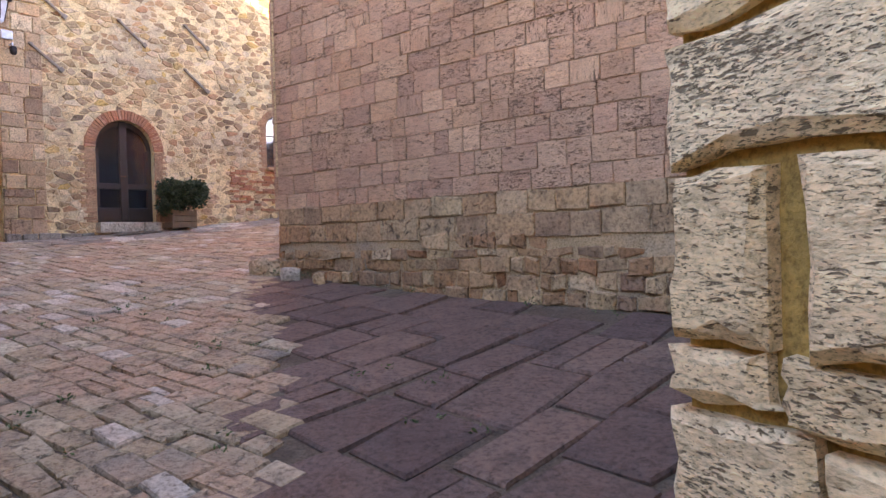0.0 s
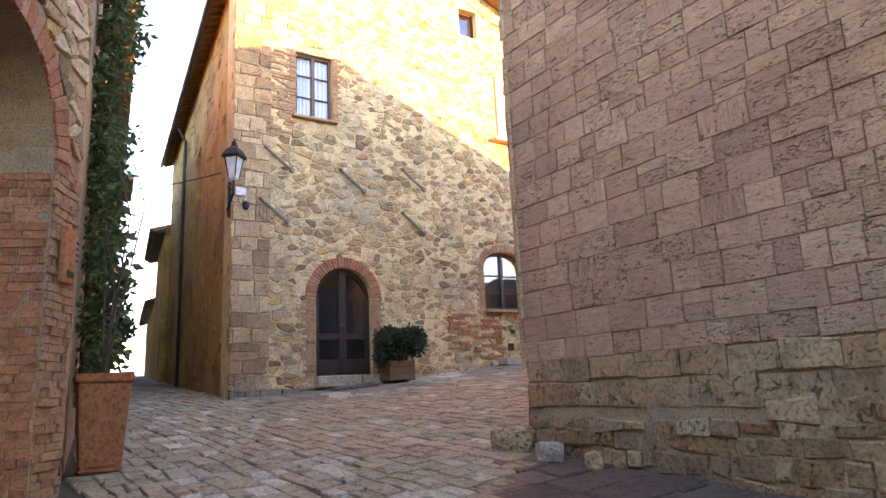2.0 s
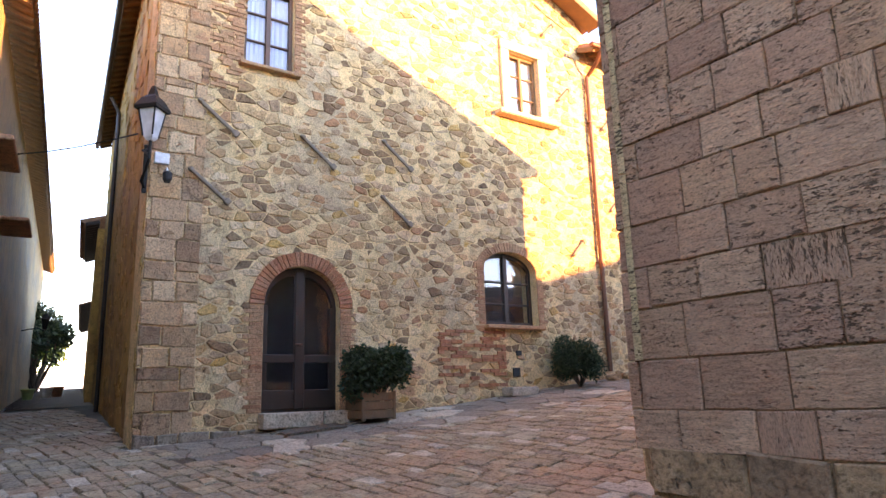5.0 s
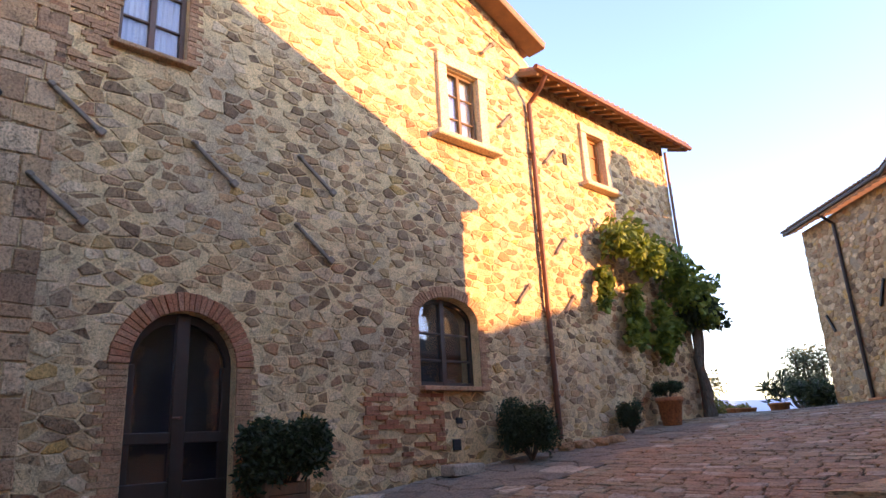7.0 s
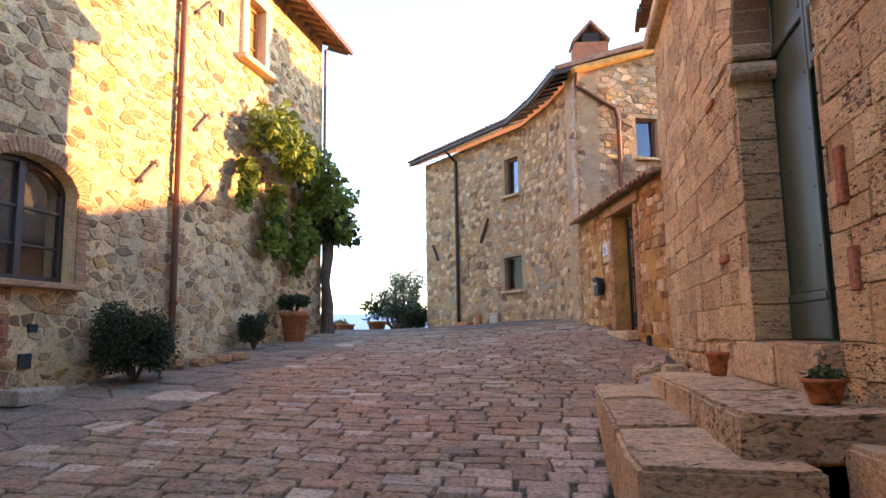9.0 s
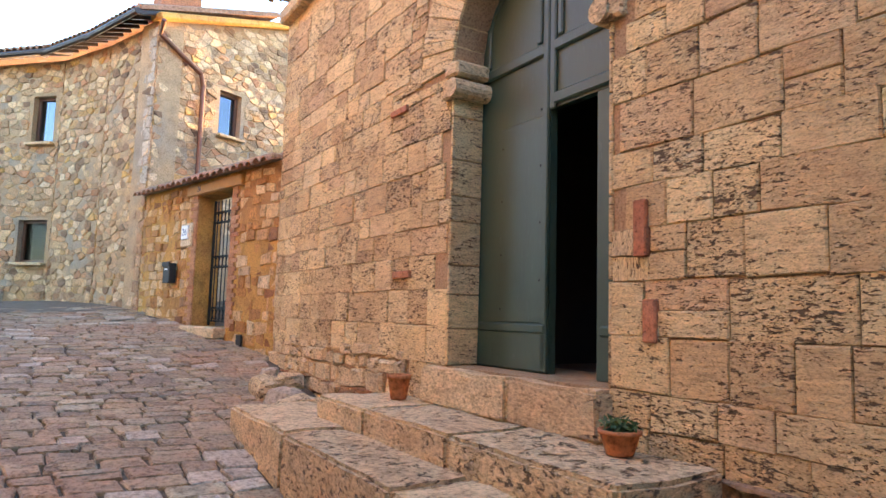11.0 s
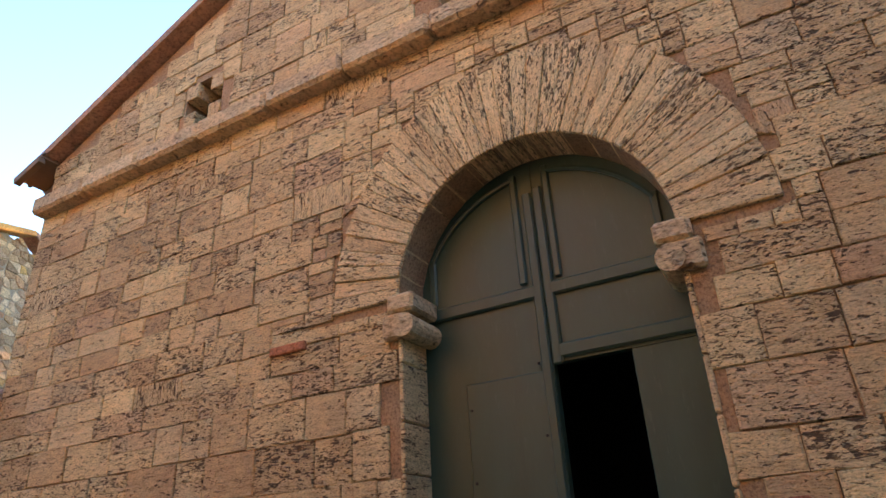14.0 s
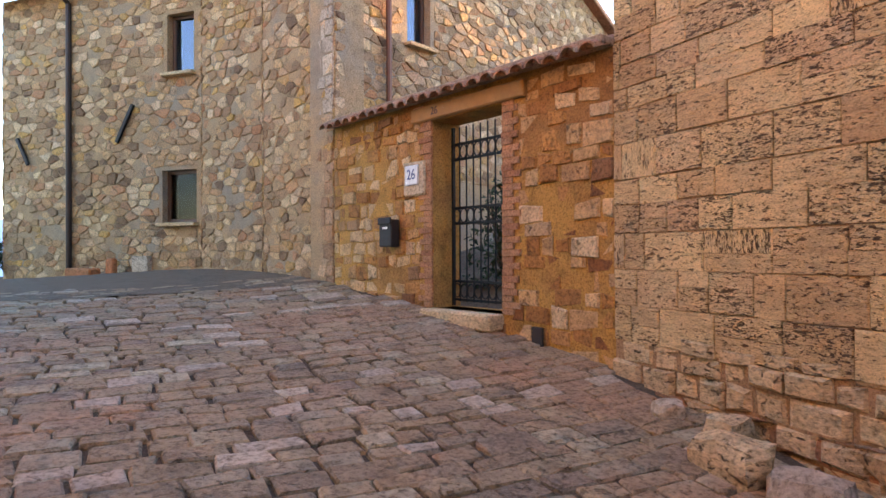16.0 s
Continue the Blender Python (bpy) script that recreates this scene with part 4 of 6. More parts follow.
leaf_l = part("door_leaf", arched_leaf(um, UD1 + 0.04, DO, 0.06), M_GREEN, door, "closed green leaf with raised frame")
WU0, WU1, WZ = 3.68, 4.14, 4.54
leaf_r = part("door_leaf", arched_leaf(UD0 - 0.04, um - 0.004, DO, 0.06, WZ), M_GREEN, door, "green leaf with its lower part standing open")
part("door_post", boxed(CH_F.spot((UD0 + WU0) / 2 - 0.03, (2.72 + WZ) / 2, DO - 0.03), (WU0 - UD0 + 0.1, 0.06, WZ - 2.72), 0.006), M_GREEN, leaf_r)
for s, a, b_, par in ((1, um, UD1, leaf_l), (-1, UD0, um, leaf_r)):
    for z in (4.98, 4.60):
        part("rail", boxed(CH_F.spot((a + b_) / 2, z if s > 0 else z, DO + 0.012), (b_ - a - 0.06, 0.03, 0.085), 0.012), M_GREEN, par) if not (s > 0 and z < 4.9) else None
    part("stile", boxed(CH_F.spot(um + s * 0.035, 4.2 if s > 0 else 5.1, DO + 0.012), (0.06, 0.03, 2.9 if s > 0 else 1.15), 0.01), M_GREEN, par)
    for u in (a + 0.12, b_ - 0.1):
        zt = head((UD0, UD1, 0, 5.04, 0.84), u) - 0.06
        part("stile", boxed(CH_F.spot(u, (5.04 + zt) / 2, DO + 0.01), (0.05, 0.024, max(0.1, zt - 5.04)), 0.01), M_GREEN, par)
    bm = bmesh.new()
    pts = [CH_F.at(a + 0.12 + (b_ - a - 0.22) * i / 12, head((UD0, UD1, 0, 5.04, 0.84), a + 0.12 + (b_ - a - 0.22) * i / 12) - 0.1, DO + 0.01) for i in range(13)]
    tube(bm, pts, 0.018, 6)
    part("moulding", bm, M_GREEN, par)
part("wicket", boxed(CH_F.spot(4.44, 3.78, DO + 0.01), (0.50, 0.024, 1.45), 0.008), M_GREEN, leaf_l, "plain planked wicket panel")
part("kick_rail", boxed(CH_F.spot(4.54, 3.02, DO + 0.016), (0.78, 0.04, 0.07), 0.014), M_GREEN, leaf_l)
part("kick_board", boxed(CH_F.spot(4.54, 2.86, DO + 0.012), (0.80, 0.03, 0.26), 0.008), M_GREEN, leaf_l)
part("kick_rail", boxed(CH_F.spot(3.47, 3.02, DO + 0.016), (0.36, 0.04, 0.07), 0.014), M_GREEN, leaf_r)
for i in range(8):
    b = bmesh.new()
    bmesh.ops.create_uvsphere(b, u_segments=8, v_segments=5, radius=0.009, matrix=Matrix.Translation(CH_F.at(4.22 if i % 2 else 4.66, 3.15 + 0.2 * i, DO + 0.02)))
    part("stud", b, M_IRON, leaf_l)
part("threshold_floor", boxed(CH_F.spot(3.98, 2.66, -1.6), (2.4, 2.6, 0.1)), M_FLAG, church, "dim stone floor inside")
# added panels behind the open wicket; near-black colour paints the lobby's shade
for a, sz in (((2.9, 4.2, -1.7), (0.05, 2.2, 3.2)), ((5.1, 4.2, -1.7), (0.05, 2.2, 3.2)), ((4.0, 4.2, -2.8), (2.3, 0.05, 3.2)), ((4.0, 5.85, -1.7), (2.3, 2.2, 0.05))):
    part("lobby_wall", boxed(CH_F.spot(*a), sz), M_INNER_SHADE, church)

# steps before the portal
def step(u0, u1, o0, o1, ztop, h, n, label, seed, tilt=0.0):
    t = thing("stone_step", label, "step", CH_F.at((u0 + u1) / 2, ztop - h, o1), "steps before the church door")
    rng = random.Random(seed)
    cuts = [u0] + sorted(u0 + (u1 - u0) * (i + rng.uniform(-0.2, 0.2)) / n for i in range(1, n)) + [u1]
    for a, b in zip(cuts, cuts[1:]):
        bm = bmesh.new()
        r = bmesh.ops.create_cube(bm, size=1, matrix=CH_F.spot((a + b) / 2, ztop - h / 2 + tilt * ((a + b) / 2 - u0), (o0 + o1) / 2) @ Matrix.Diagonal((b - a - 0.012, o1 - o0, h, 1)))
        bmesh.ops.subdivide_edges(bm, edges=list(bm.edges), cuts=5, use_grid_fill=True)
        bmesh.ops.bevel(bm, geom=[e for e in bm.edges if len(e.link_faces) == 2 and e.calc_face_angle(0) > 1], offset=0.022, segments=2, affect="EDGES")
        for v in bm.verts:
            v.co += noise.noise_vector(v.co * 3.1 + Vector((seed, 0, 0))) * 0.016 + noise.noise_vector(v.co * 9.0) * 0.006
        part("slab", bm, M_STEP, t)


step(3.28, 5.15, -0.26, 0.14, 2.71, 0.28, 2, "high worn travertine doorstep under the green door", 1)
step(2.6, 5.8, 0.02, 0.70, 2.44, 0.22, 3, "long worn travertine step with broken edges", 2)
step(2.35, 6.6, 0.45, 1.17, 2.24, 0.5, 3, "lowest travertine step worn hollow on the setts", 3, 0.01)
step(1.2, 2.33, 0.34, 1.0, 2.08, 0.5, 2, "broad worn slab beside the lowest step", 4, 0.03)
step(0.6, 2.58, 0.02, 0.32, 2.26, 0.5, 3, "rough ledge of stones at the church footing", 5, 0.04)
rj = random.Random(9)
for s, u in ((1, UD1), (-1, UD0)):
    zz = 2.72
    while zz < 4.78:
        hh = min(rj.uniform(0.2, 0.36), 4.80 - zz)
        part("jamb_block", boxed(CH_F.spot(u - s * 0.008, zz + hh / 2, -0.125), (0.03, 0.285, hh - 0.008), 0.008), M_ASHLAR_W, wall_f)
        zz += hh


# ---- house with the arched door ----
house = thing("house", "two-storey rubble stone house with brick-arched door", "house", (-14.5, 11, 2.2))
HF = Wall((-14.45, 18.4), (-14.45, 3.95))
HS = Wall((-14.45, 3.95), (-28.0, 5.1))
HN = Wall((-26.0, 18.4), (-14.45, 18.4))
hu = lambda y: 18.4 - y
D1 = (hu(6.86), hu(5.64), 2.06, 3.62, 0.62)
W1 = (hu(6.04), hu(5.22), 7.40, 8.86, 0)
W2 = (hu(11.06), hu(9.78), 3.46, 4.50, 0.36)
W3 = (hu(11.44), hu(10.64), 7.74, 9.14, 0)
W4 = (hu(15.50), hu(14.86), 7.86, 9.05, 0)
WA = (hu(10.0), hu(9.45), 10.35, 11.1, 0)


def house_top(u):
    y = 18.4 - u
    if y > 12.85:
        return 9.75
    return 12.4 - 0.43 * abs(y - 8.4)


def h_foot(u):
    return ground(-14.4, 18.4 - u)


wall_h = part("wall", wall_body(HF, 0, HF.len, 1.0, house_top, [D1, W1, W2, W3, W4, WA], 0.55), M_HOUSE, house, "rubble stone front in pale mortar")
wall_s = part("wall", wall_body(HS, 0.56, HS.len, 1.0, lambda u: 10.45 + 0.02 * u, [(5.0, 5.8, 6.9, 8.3, 0)], 0.5), M_OCHRE, house, "ochre stone wall along the alley")
wall_n = part("wall", wall_body(HN, 0.0, HN.len - 0.55, 1.0, lambda u: 9.75, [], 0.5), M_HOUSE, house, "plain end wall")
part("wall", boxed(pose(-26, 11.8, 5.5), (0.5, 13.0, 9)), M_HOUSE, house, "plain rear wall")
ops = [D1 + (0.20,), W1 + (0.16,), W2 + (0.14,), W3 + (0.22,), W4 + (0.2,), WA + (0.08,)]
cells = keep_off(rubble(0, HF.len, 1.2, 12.4, 0.215, 0.118, 61, 0.75, 0.14), ops, 0.2, lambda u: house_top(u) - 0.03, h_foot)
rr = random.Random(8)
shown = [c for c in cells if rr.random() < 0.95]
lay("stone", shown, lambda u, z, h: HF.at(u, z, h), wall_h, M_RUBBLE, (-14.4, 8.0, 3.5), 300, 0.009, 0.014, (-0.004, 0.019), 62, 0.10, "uneven rubble stones bedded in mortar")
quoin = courses(HF.len - 0.75, HF.len, 1.5, 10.3, (0.22, 0.36), (0.3, 0.6), 63, 0.02)
lay("quoin", quoin, lambda u, z, h: HF.at(u, z, h + 0.012), wall_h, M_RUBBLE_B, (-14.4, 4, 3.5), 120, 0.012, 0.015, (0.008, 0.026), 64, 0.03, "larger pale corner stones")
side = keep_off(rubble(0, HS.len, 1.2, 10.3, 0.3, 0.17, 65, 0.95, 0.3), [(5.0, 5.8, 6.9, 8.3, 0)], 0.1, None, lambda u: ground(HS.at(u, 0).x, HS.at(u, 0).y))
lay("stone", [c for c in side if rr.random() < 0.4], lambda u, z, h: HS.at(u, z, h), wall_s, M_OCHRE, (-15, 4, 3.5), 60, 0.02, 0.014, (0.0, 0.016), 66, 0.08, "stones showing through ochre render")
plinth = courses(hu(5.55), HF.len, 1.45, 1.86, (0.2, 0.24), (0.28, 0.5), 67, 0.02)
lay("plinth_stone", plinth, lambda u, z, h: HF.at(u, z, h), wall_h, M_GREY, (-14.4, 5, 1.7), 60, 0.012, 0.02, (0.05, 0.09), 68, 0.08, "grey projecting plinth stones")
arch_ring(HF, D1, 0.22, wall_h, M_BRICK, "arch_brick", 34, 0.03, 0.2, 0.006)
arch_ring(HF, W2, 0.18, wall_h, M_BRICK_P, "arch_brick", 34, 0.022, 0.2, 0.006)
for op, wd, zt in ((D1, 0.3, 3.62), (W2, 0.24, 4.5), (W1, 0.2, 8.86)):
    mt = M_BRICK_P if op is not W1 else M_BRICK_P
    jamb_bricks(HF, op[1], 1, op[2], zt, wd, wall_h, mt, 0.018, int(op[0] * 10))
    jamb_bricks(HF, op[0], -1, op[2], zt, wd, wall_h, mt, 0.018, int(op[0] * 10) + 1)
brick_patch = [c for c in courses(hu(10.2), hu(8.7), 2.35, 3.35, (0.062, 0.064), (0.2, 0.27), 69, 0.004) if rr.random() < 0.45]
lay("brick", brick_patch, lambda u, z, h: HF.at(u, z, h), wall_h, M_BRICK, (-14.4, 9, 2.9), 90, 0.007, 0.006, (0.024, 0.036), 70)
brick_patch = [c for c in courses(hu(5.25), hu(4.4), 6.9, 8.9, (0.062, 0.064), (0.2, 0.27), 71, 0.004) if rr.random() < 0.4]
lay("brick", brick_patch, lambda u, z, h: HF.at(u, z, h), wall_h, M_BRICK_P, (-14.4, 5, 8), 80, 0.007, 0.006, (0.024, 0.036), 72)

# arched door of glass and dark wood
door2 = window_unit("door_2", HF, D1, house, M_DARKWOOD, 0.16, (2, 1), None, False, "arched dark brown double door with glass panels", 0.11)
part("lock_rail", boxed(HF.spot((D1[0] + D1[1]) / 2, 2.84, -0.15), (1.18, 0.075, 0.12), 0.008), M_DARKWOOD, door2)
part("kick_rail", boxed(HF.spot((D1[0] + D1[1]) / 2, 2.24, -0.15), (1.18, 0.072, 0.28), 0.008), M_DARKWOOD, door2)
part("meeting_stile", boxed(HF.spot((D1[0] + D1[1]) / 2, 3.15, -0.135), (0.16, 0.08, 2.1), 0.01), M_DARKWOOD, door2)
bm = bmesh.new()
tube(bm, [HF.at((D1[0] + D1[1]) / 2, 3.05, -0.1), HF.at((D1[0] + D1[1]) / 2, 3.05, -0.03)], 0.018, 10)
tube(bm, [HF.at((D1[0] + D1[1]) / 2, 3.05, -0.04), HF.at((D1[0] + D1[1]) / 2 + 0.1, 3.05, -0.035)], 0.011, 8)
part("door_handle", bm, M_COPPER, door2, "small brass lever handle")
ds = thing("doorstep", "pale marble-white doorstep worn at its edge", "step", HF.at((D1[0] + D1[1]) / 2, 1.85, 0.1))
for a, b in ((hu(6.5), hu(5.6)), (hu(7.02), hu(6.52))):
    part("slab", boxed(HF.spot((a + b) / 2, 1.95, 0.02), (b - a, 0.44, 0.22), 0.025, 2), M_PALE, ds)

window_unit("window_1", HF, W1, house, M_BROWNWOOD, 0.12, (2, 3), None, True, "brown two-leaf casement window with pale curtains", 0.06)
window_unit("window_2", HF, W2, house, M_DARKWOOD, 0.2, (2, 3), None, False, "arched dark wood casement window", 0.07)
window_unit("window_3", HF, W3, house, M_RAFTER, 0.1, (2, 3), None, True, "casement window in a limestone surround", 0.05)
window_unit("window_4", HF, W4, house, M_ORANGEWOOD, 0.14, (2, 3), M_ORANGEWOOD, False, "window closed by orange wooden shutters", 0.06)
window_unit("window_5", HF, WA, house, M_DARKWOOD, 0.2, (1, 1), None, False, "small attic window", 0.05)
window_unit("window_6", HS, (5.0, 5.8, 6.9, 8.3, 0), house, M_DARKWOOD, 0.2, (2, 3), None, False, "window on the alley", 0.05)
part("sill", boxed(HF.spot((W1[0] + W1[1]) / 2, 7.37, 0.02), (1.0, 0.2, 0.06), 0.01), M_BRICK_P, house)
part("sill", boxed(HF.spot((W2[0] + W2[1]) / 2, 3.42, -0.02), (1.4, 0.34, 0.07), 0.01), M_BRICK_P, house, "thin brick sill")
part("sill", boxed(HF.spot((W3[0] + W3[1]) / 2, 7.69, 0.08), (1.62, 0.3, 0.1), 0.02), M_LIME, house, "moulded limestone sill")
part("sill", boxed(HF.spot((W4[0] + W4[1]) / 2, 7.79, 0.07), (1.3, 0.28, 0.11), 0.02), M_LIME, house, "limestone sill")
for op, wd in ((W3, 0.21), (W4, 0.2)):
    for u in (op[0] - wd / 2, op[1] + wd / 2):
        part("window_jamb", boxed(HF.spot(u, (op[2] + op[3]) / 2, 0.02), (wd, 0.12, op[3] - op[2] + 0.02), 0.01), M_LIME, house)
    part("lintel", boxed(HF.spot((op[0] + op[1]) / 2, op[3] + wd / 2 + 0.012, 0.024), (op[1] - op[0] + 2 * wd + 0.02, 0.13, wd), 0.01), M_LIME, house)
# vents are thin slabs on the wall, hole shade painted as near-black
for u, z, a, b in ((hu(10.42), 2.6, 0.16, 0.16), (hu(10.5), 2.95, 0.12, 0.09), (hu(14.02), 8.22, 0.12, 0.26)):
    part("vent", boxed(HF.spot(u, z, 0.022), (a, 0.03, b), 0.004), M_INNER_SHADE, house, "small vent, the shade of its hole painted on")

# roofs of the house
roof_plane(house, (-14.0, 13.15, 10.36), (-26.5, 13.15, 10.36), (-26.5, 8.4, 12.42), (-14.0, 8.4, 12.42), 0.1)
roof_plane(house, (-26.5, 4.6, 10.5), (-14.0, 3.62, 10.36), (-14.0, 8.4, 12.42), (-26.5, 8.4, 12.42), 0.1)
roof_plane(house, (-13.95, 12.8, 9.62), (-13.95, 18.75, 9.62), (-20, 18.75, 12.0), (-20, 12.8, 12.0), 0.1)
roof_edge(house, (-13.93, 12.75, 9.6), (-13.93, 18.75, 9.6), (-1, 0, 0.38), 0.55, 1)
roof_edge(house, (-14.05, 3.62, 10.3), (-28.0, 4.75, 10.55), (0.085, 1, 0.4), 0.35, 1)
for s in (1, -1):
    y0, z0, y1, z1 = 8.4, 12.36, 8.4 + s * 4.75, 12.36 - 0.43 * 4.75
    c = Vector((-14.2, (y0 + y1) / 2, (z0 + z1) / 2))
    part("verge", boxed(Matrix.Translation(c) @ Matrix.Rotation(math.atan2(z1 - z0, y1 - y0), 4, "X"), (0.42, math.hypot(y1 - y0, z1 - z0), 0.07), 0.01), M_RAFTER, house, "tiled verge of the gable")
bm = bmesh.new()
tube(bm, [(-13.88, 12.6, 9.62), (-13.88, 18.8, 9.58)], 0.06, 8)
part("gutter", bm, M_COPPER, house, "copper gutter")
bm = bmesh.new()
tube(bm, [(-13.88, 12.9, 9.55), (-14.05, 12.92, 9.35), (-14.36, 12.9, 9.1), (-14.36, 12.86, 4.0), (-14.36, 12.86, 2.6)], 0.05, 10)
for z in (3.3, 4.8, 6.4, 8.0):
    tube(bm, [(-14.36, 12.87, z), (-14.36, 12.87, z + 0.05)], 0.066, 10)
part("downpipe", bm, M_COPPER, house, "brown copper downpipe")
bm = bmesh.new()
tube(bm, [(-14.33, 18.3, 9.5), (-14.36, 18.3, 2.9)], 0.035, 8)
part("downpipe", bm, M_COPPER, house, "thin downpipe at the end of the house")
bm = bmesh.new()
tube(bm, [(-14.3, 3.58, 10.3), (-16.0, 3.7, 10.3), (-28, 4.68, 10.5)], 0.06, 8)
part("gutter", bm, M_DARKPIPE, house, "dark gutter over the alley")
for q in (HS.at(8.5, 0, 0.07),):
    bm = bmesh.new()
    tube(bm, [(q.x, q.y - 0.2, 10.1), (q.x, q.y, 9.7), (q.x, q.y, 1.7)], 0.05, 8)
    part("downpipe", bm, M_DARKPIPE, house, "dark downpipe on the alley side")

# iron tie bars on the front
def tie_bar(u, z, length, ang):
    t = thing("wall_tie", "slanting weathered iron tie bar on the stone wall", "wall anchor", HF.at(u, z, 0.03), "iron ties of the house")
    m = HF.spot(u, z, 0.05) @ Matrix.Rotation(radians(ang), 4, "Y")
    part("bar", boxed(m, (length, 0.04, 0.055), 0.012), M_RUST, t)
    part("bar_head", boxed(m @ Matrix.Translation((-length / 2, 0.01, 0)), (0.09, 0.06, 0.10), 0.014), M_RUST, t)
    part("bolt", boxed(m @ Matrix.Translation((length / 2 - 0.05, 0.01, 0)), (0.06, 0.07, 0.06), 0.01), M_RUST, t)


for y, z, s in ((4.84, 6.40, 1), (6.44, 6.15, 1), (7.93, 6.36, 1), (7.89, 5.35, 1), (4.75, 5.32, 1)):
    tie_bar(hu(y), z, 0.72, -38 * s)
for y, z in ((12.15, 8.5), (13.45, 8.1), (12.25, 5.1), (13.5, 6.2), (13.6, 5.05), (11.8, 9.95)):
    tie_bar(hu(y), z, 0.5, 45)

# lantern on the corner, with its camera and cable
lan = thing("wall_lantern", "black iron street lantern with frosted glass on a wall bracket", "lantern", (-14.3, 3.85, 5.2))
LX, LY = -14.05, 3.88
bm = bmesh.new()
tube(bm, [(-14.42, 3.9, 5.15), (-14.3, 3.84, 5.2), (LX, LY, 5.45), (LX, LY, 5.72)], 0.022, 8)
tube(bm, [(-14.40, 3.9, 5.7), (-14.25, 3.82, 5.62), (LX, LY, 5.5)], 0.015, 8)
box(bm, pose(-14.42, 3.9, 5.42), (0.03, 0.06, 0.7), 0.008)
part("bracket", bm, M_IRON, lan)
bm = bmesh.new()
lathe(bm, [(0.05, 5.7), (0.09, 5.74), (0.10, 5.78), (0.17, 6.14), (0.15, 6.15)], (LX, LY, 0), 4)
part("glass", bm, paint("frosted_glass", (0.55, 0.58, 0.58), 0.35), lan, "frosted lantern glass")
bm = bmesh.new()
lathe(bm, [(0.23, 6.13), (0.24, 6.17), (0.15, 6.30), (0.07, 6.36), (0.05, 6.44), (0.02, 6.5)], (LX, LY, 0), 4)
part("cap", bm, M_IRON, lan, "pointed black lantern cap")
bm = bmesh.new()
for k in range(4):
    a = math.pi / 2 * k
    tube(bm, [(LX + 0.10 * math.cos(a), LY + 0.10 * math.sin(a), 5.76), (LX + 0.175 * math.cos(a), LY + 0.175 * math.sin(a), 6.15)], 0.012, 5)
part("lantern_frame", bm, M_IRON, lan)
cctv = thing("security_camera", "small black security camera beside the lantern", "camera", (-14.35, 4.15, 5.3))
bm = bmesh.new()
tube(bm, [(-14.42, 4.15, 5.42), (-14.25, 4.15, 5.42), (-14.22, 4.15, 5.34)], 0.015, 8)
part("arm", bm, M_WHITE, cctv)
bm = bmesh.new()
lathe(bm, [(0.04, -0.1), (0.06, -0.06), (0.065, 0.03), (0.03, 0.06)], (-14.2, 4.15, 5.3), 12)
part("body", bm, M_BLACK, cctv)
jb = thing("junction_box", "small white junction box on the corner", "box", (-14.4, 4.05, 5.55))
part("case", boxed(pose(-14.40, 4.1, 5.6), (0.08, 0.2, 0.16), 0.01), M_WHITE, jb)
bm = bmesh.new()
tube(bm, [(-14.9, 3.85, 6.1)] + [(-14.9 - 2.2 * i / 6, 3.85 - 2.2 * i / 6, 6.1 - 0.12 * math.sin(math.pi * i / 6)) for i in range(1, 7)], 0.012, 5)
tagged(part("cable", bm, M_BLACK), "black cable hung across the alley", "cable")
bm = bmesh.new()
tube(bm, [HF.at(u, house_top(u) - 0.55 - 0.03 * math.sin(u * 4), 0.03) for u in [hu(12.8) + 0.5 * i for i in range(17)]], 0.012, 5)
tagged(part("cable", bm, M_RUST), "thin cable clipped along the gable", "cable")

# white block by the vent
blk = thing("stone_block", "small pale squared stone block by the house", "block", (-14.1, 10.3, 2.05))
bm = boxed(pose(-14.15, 10.25, ground(-14.15, 10.25) + 0.07), (0.3, 0.62, 0.16), 0.03, 2)
part("block", bm, M_PALE, blk)


# ---- gate wall ----
gatewall = thing("garden_wall", "orange stone garden wall with brick gateway and tile coping", "wall", (-8, 16.2, 2.7))
GW = Wall((-7.43, 14.15), (-8.66, 18.5))
GATE = (1.30, 2.38, 2.84, 4.86, 0)
wall_g = part("wall", wall_body(GW, 0, GW.len, 1.8, lambda u: 5.1, [GATE], 0.38), M_OCHRE, gatewall, "ochre rubble wall")
gcells = keep_off(courses(0, GW.len, 2.3, 5.08, (0.10, 0.21), (0.14, 0.36), 81, 0.03), [GATE + (0.2,)], 0.2, None, lambda u: ground(GW.at(u, 0).x, GW.at(u, 0).y) - 0.1)
lay("stone", [c for c in gcells if rr.random() < 0.94], lambda u, z, h: GW.at(u, z, h), wall_g, M_RUBBLE_O, (-7.9, 16, 3.7), 300, 0.010, 0.018, (-0.004, 0.024), 82, 0.08, "orange and cream rubble stones")
jamb_bricks(GW, GATE[1], 1, 2.84, 4.86, 0.24, wall_g, M_BRICK_P, 0.022, 83)
jamb_bricks(GW, GATE[0], -1, 2.84, 4.86, 0.24, wall_g, M_BRICK_P, 0.022, 84)
part("lintel", boxed(GW.spot(1.84, 4.95, -0.12), (1.75, 0.36, 0.16), 0.015), paint("old_beam", (0.42, 0.23, 0.09), 0.8, 0, (0.5, 0.33, 0.16), 5), wall_g, "ochre lintel over the gate")
piece_text("lintel_number", "26", GW, 2.28, 4.95, 0.066, 0.12, M_DARKWOOD, wall_g)
